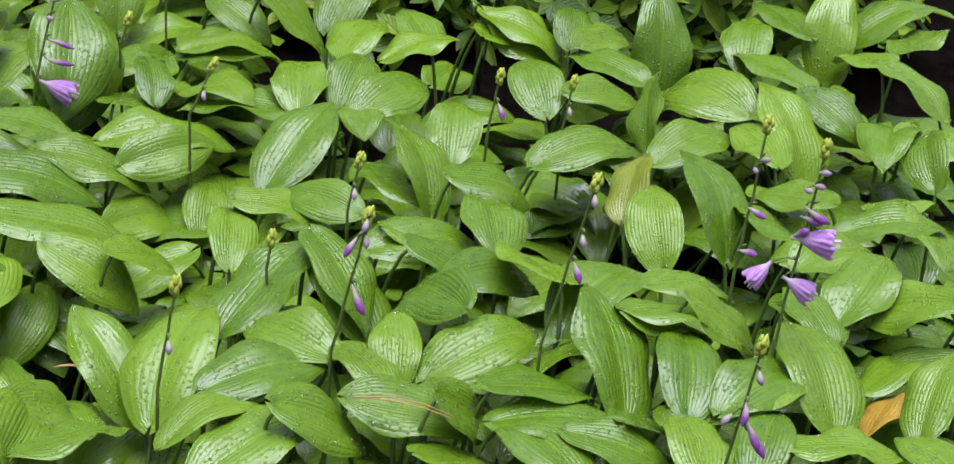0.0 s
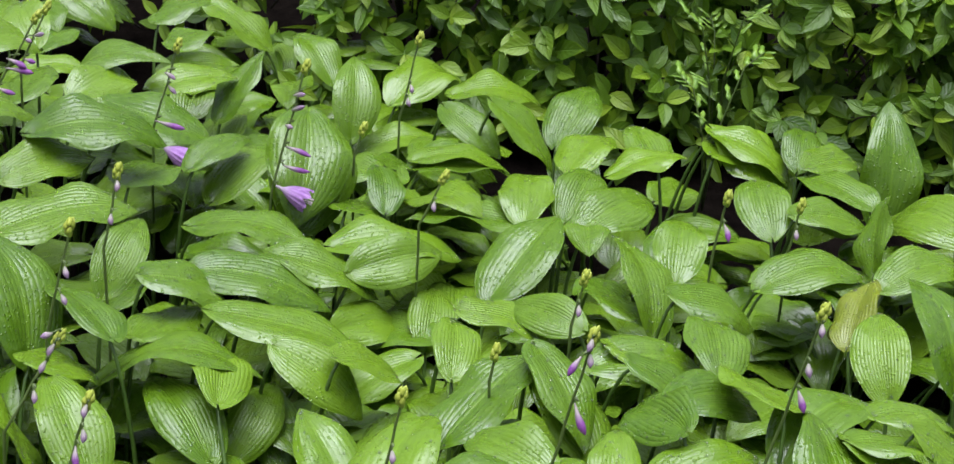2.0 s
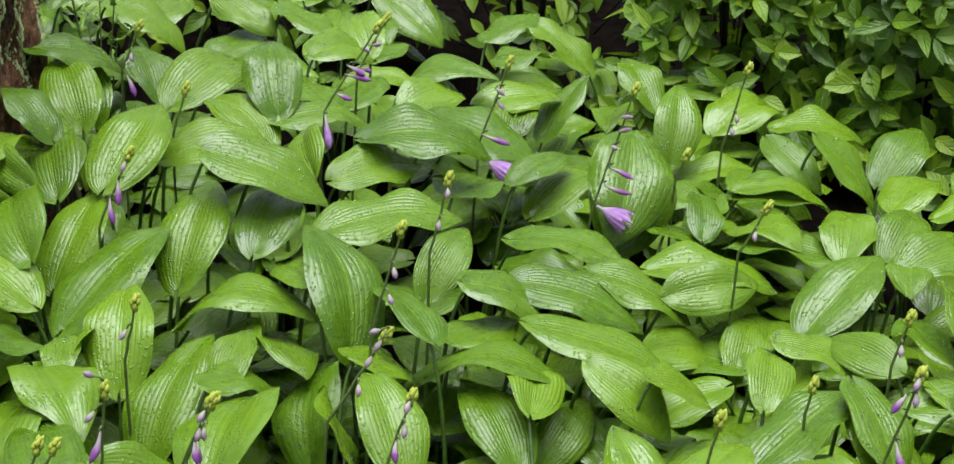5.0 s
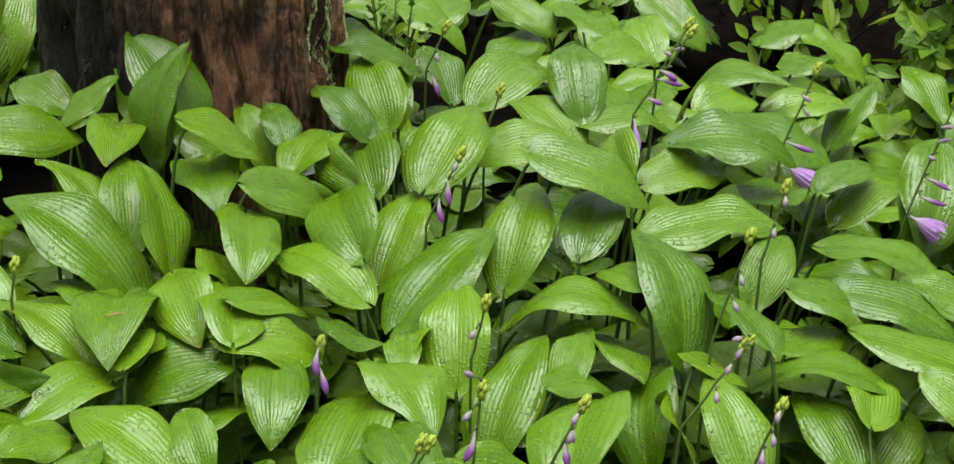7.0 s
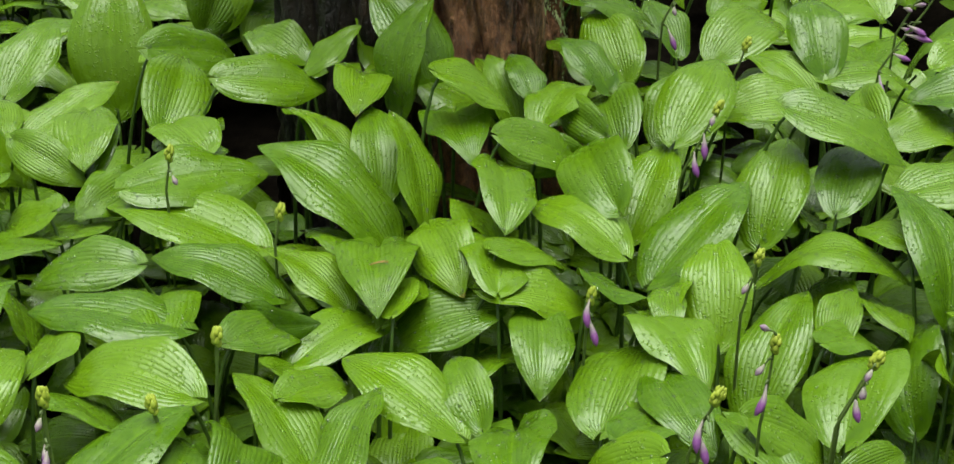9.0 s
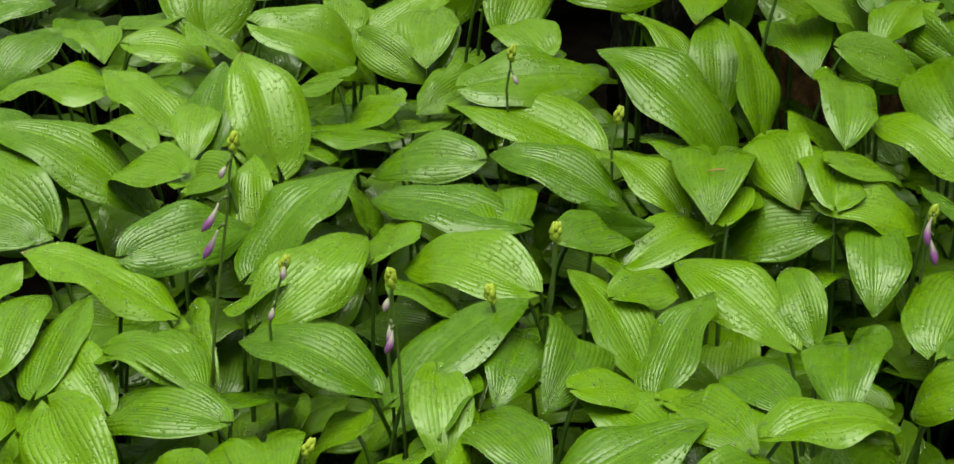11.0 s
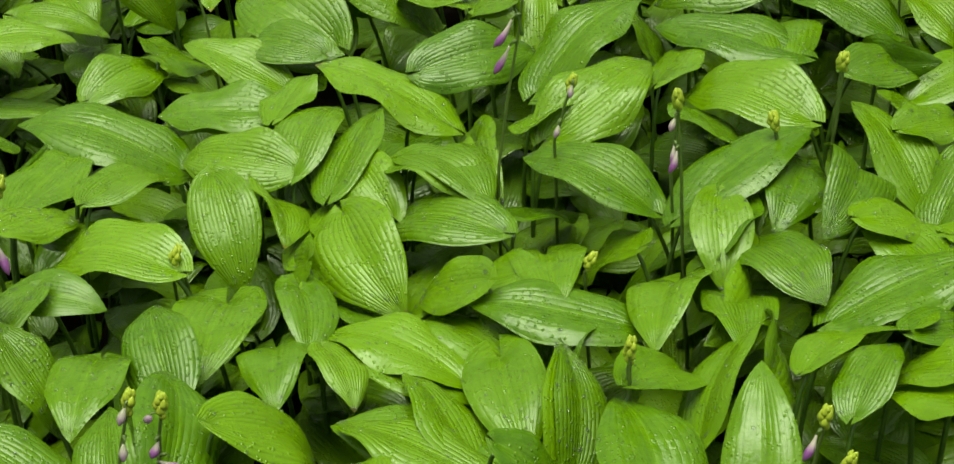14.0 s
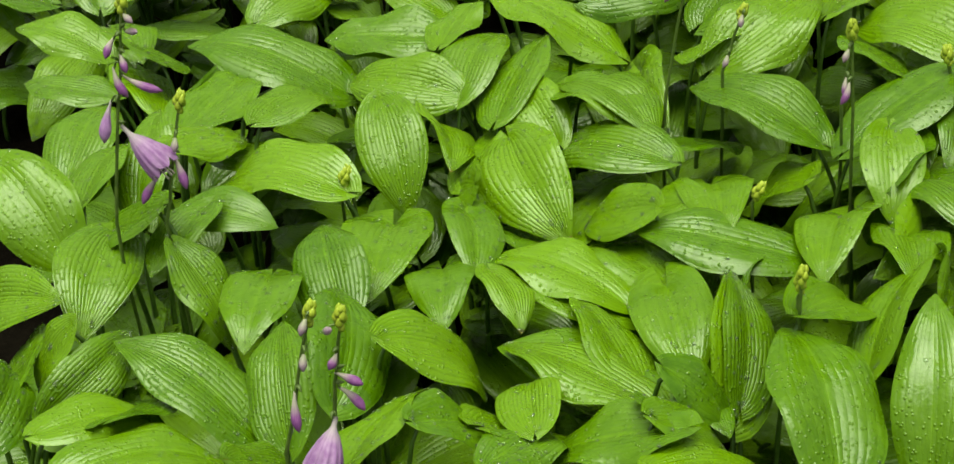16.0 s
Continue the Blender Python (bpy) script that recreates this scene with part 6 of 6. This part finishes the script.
def shrub(x, y, wide, deep, high, tufts, seed, inside):
    """A leafy shrub: woody stems, whorls of leaves at the twig ends, and a shaded mass of leaves inside."""
    rng = random.Random(seed)
    bush = tagged(new("shrub"), "dense evergreen shrub with small bright green leaves", "shrub", "shrubs behind the bed")
    bush.location = (x, y, 0)
    stems, inner = bmesh.new(), []
    for t in range(tufts + 2 * inside):
        a = rng.uniform(0, 2 * math.pi)
        h = rng.uniform(0.06, 1) * high if t < tufts else rng.uniform(0.78, 1.0) * high if t < tufts + inside else rng.uniform(0.05, 0.8) * high
        front = t < tufts
        r = rng.uniform(0.86, 1.08) if front else rng.uniform(0.0, 1.0) if t < tufts + inside else rng.uniform(0.35, 0.85)
        if front:
            a = -math.pi / 2 + rng.uniform(-1.45, 1.45)
        round_ = max(0.2, 1.05 - 0.7 * h / high)
        tip = Vector((wide * r * round_ * math.cos(a), deep * r * round_ * math.sin(a), h))
        foot = Vector((tip.x * 0.35, tip.y * 0.35, max(0.0, h * 0.45 - 0.08)))
        if t % 3 == 0 and h > 0.12:
            tube(stems, [foot.lerp(tip, 0.45), foot.lerp(tip, 0.75) + Vector((0, 0, 0.01)), tip], [0.0026, 0.0020, 0.0014], 5)
        out = Vector((math.cos(a), math.sin(a), rng.uniform(0.4, 1.5))).normalized()
        axis = out.to_track_quat("Z", "Y").to_matrix()
        count = rng.choice((3, 5, 6, 7, 8))
        for k in range(count):
            turn = 2.4 * k + rng.uniform(-0.5, 0.5)
            way = axis @ Vector((math.cos(turn), math.sin(turn), rng.uniform(-0.5, 0.9)))
            way = (way + Vector((0, 0, rng.uniform(-0.5, 0.2)))).normalized()
            face = axis @ Vector((0, 0, 1))
            side = way.cross(face).normalized()
            m = Matrix((side, way.normalized(), side.cross(way.normalized()))).transposed().to_4x4()
            m = Matrix.Translation(tip + way * 0.003 - out * 0.012 * k * rng.random()) @ m @ Matrix.Scale(rng.uniform(0.75, 1.3), 4)
            mesh = LEAVES[rng.randrange(8)]
            if front and t < 58:
                leaf = new("leaf", mesh)
                leaf.parent = bush
                leaf.matrix_local = m
            else:
                inner.append((mesh, m))
    for k in range(4):
        a = 0.9 + 1.6 * k
        tube(stems, [Vector((0.03 * math.cos(a), 0.03 * math.sin(a), -0.02)), Vector((0.3 * wide * math.cos(a), 0.3 * deep * math.sin(a), high * 0.45)), Vector((0.6 * wide * math.cos(a), 0.6 * deep * math.sin(a), high * 0.85))], [0.010, 0.007, 0.003], 6)
    part("woody_framework", stems, TWIG, bush)
    verts, faces, uvs = [], [], []
    for mesh, m in inner:
        start = len(verts)
        verts += [m @ v.co for v in mesh.vertices]
        layer = mesh.uv_layers[0].data
        for p in mesh.polygons:
            faces.append([start + i for i in p.vertices])
            uvs += [layer[i].uv[:] for i in p.loop_indices]
    mass = bpy.data.meshes.new("foliage")
    mass.from_pydata(verts, [], faces)
    layer = mass.uv_layers.new(name="UVMap")
    layer.data.foreach_set("uv", [c for q in uvs for c in q])
    mass.polygons.foreach_set("use_smooth", [True] * len(mass.polygons))
    mass.materials.append(HEDGE)
    ob = tagged(new("foliage", mass), kind="stuff")
    ob.parent = bush
    return bush


for n, (x, y, wide, deep, high, tufts, inside) in enumerate((
    (0.66, 4.10, 0.34, 0.30, 0.75, 26, 10), (1.02, 3.98, 0.36, 0.32, 0.8, 40, 14), (1.42, 3.62, 0.36, 0.38, 0.85, 200, 110),
    (1.80, 3.42, 0.36, 0.40, 0.85, 240, 140), (2.18, 3.22, 0.36, 0.40, 0.85, 240, 140), (2.55, 3.00, 0.36, 0.40, 0.85, 220, 140), (0.28, 4.25, 0.30, 0.30, 0.6, 22, 8),
)):
    shrub(x, y, wide, deep, high, tufts, 40 + n, inside)


# ---- weeds ----
WEED = plain("weed_leaf", (0.09, 0.20, 0.015), (0.20, 0.34, 0.03), 0.45, 60.0)


def weed(x, y, high, spread, fronds, seed, label):
    """A thin wild plant: fine stems with feathery cut leaflets on both sides."""
    rng = random.Random(seed)
    plant = tagged(new("weed"), label, "weed")
    plant.location = (x, y, 0)
    for f in range(fronds):
        a = 6.28 * f / fronds + rng.uniform(-0.4, 0.4)
        reach = spread * rng.uniform(0.5, 1.0)
        end = Vector((reach * math.cos(a), reach * math.sin(a), high * rng.uniform(0.75, 1.0)))
        line = [Vector((0, 0, -0.01)), Vector((end.x * 0.2, end.y * 0.2, end.z * 0.55)), Vector((end.x * 0.6, end.y * 0.6, end.z * 0.92)), end]
        bm = bmesh.new()
        tube(bm, line, [0.0022, 0.0018, 0.0013, 0.0008], 6)
        stem = part("stem", bm, STEM, plant)
        for k in range(12):
            s = 0.35 + 0.65 * k / 11
            seg = min(2, int(s * 3))
            at = line[seg].lerp(line[seg + 1], s * 3 - seg)
            way = (line[seg + 1] - line[seg]).normalized()
            side = way.cross(Vector((0, 0, 1))).normalized() * (1 if k % 2 else -1)
            tip = at + (side * 0.9 + way * 0.7 + Vector((0, 0, rng.uniform(-0.2, 0.3)))) * rng.uniform(0.022, 0.036)
            bm = bmesh.new()
            flat = (tip - at).cross(Vector((0, 0, 1))).normalized() * 0.007
            mids = [at.lerp(tip, q) for q in (0.3, 0.55, 0.8)]
            rail = [bm.verts.new(at)] + [bm.verts.new(m + flat * w) for m, w in zip(mids, (1, 0.5, 0.8))] + [bm.verts.new(tip)] + [bm.verts.new(m - flat * w) for m, w in zip(reversed(mids), (0.8, 0.5, 1))]
            bm.faces.new(rail)
            leaf = part("leaflet", bm, WEED, plant)
            thick = leaf.modifiers.new("thickness", "SOLIDIFY")
            thick.thickness = 0.0006
    return plant


weed(1.82, 2.87, 0.34, 0.12, 3, 5, "spindly wild weed with feathery leaves beside the shrub")
weed(1.90, 3.02, 0.40, 0.12, 4, 6, "spindly wild weed with feathery leaves beside the shrub")
weed(0.06, 3.10, 0.60, 0.12, 6, 7, "feathery fern-like weed growing beside the tree trunk")


# ---- rain and fallen needles ----
verts, faces = DROPS
drops = bpy.data.meshes.new("rain_drops")
drops.from_pydata(verts, [], faces)
drops.polygons.foreach_set("use_smooth", [True] * len(drops.polygons))
drops.materials.append(WATER.mat)
tagged(new("rain_drops", drops), "clear rain drops lying on the hosta leaves", "water drops", kind="stuff")

STRAW = plain("dry_needle", (0.30, 0.17, 0.05), (0.48, 0.30, 0.10), 0.6, 50.0)


def needle(ends, seed):
    """A fallen pair of dry pine needles."""
    rng = random.Random(seed)
    a, b = Vector(ends[0]), Vector(ends[1])
    ob = tagged(new("pine_needle"), "dry brown pine needles fallen on the leaves", "pine needle", "fallen pine needles")
    ob.location = a
    for k in range(2):
        bm = bmesh.new()
        end = b - a + Vector((0, rng.uniform(-0.1, 0.1) * (b - a).length, 0)) * k
        bend = Vector((0, 0, (0.055 + 0.03 * k) * end.length))
        tube(bm, [Vector(), end * 0.35 + bend, end * 0.7 + bend, end], [0.0008, 0.0008, 0.0007, 0.0004], 5)
        part("blade", bm, STRAW, ob)
    return ob


needle(((1.015, 1.524, 0.403), (1.107, 1.443, 0.405)), 0)
needle(((0.715, 1.708, 0.393), (0.743, 1.700, 0.393)), 1)
needle(((-0.353, 2.172, 0.395), (-0.326, 2.177, 0.396)), 2)
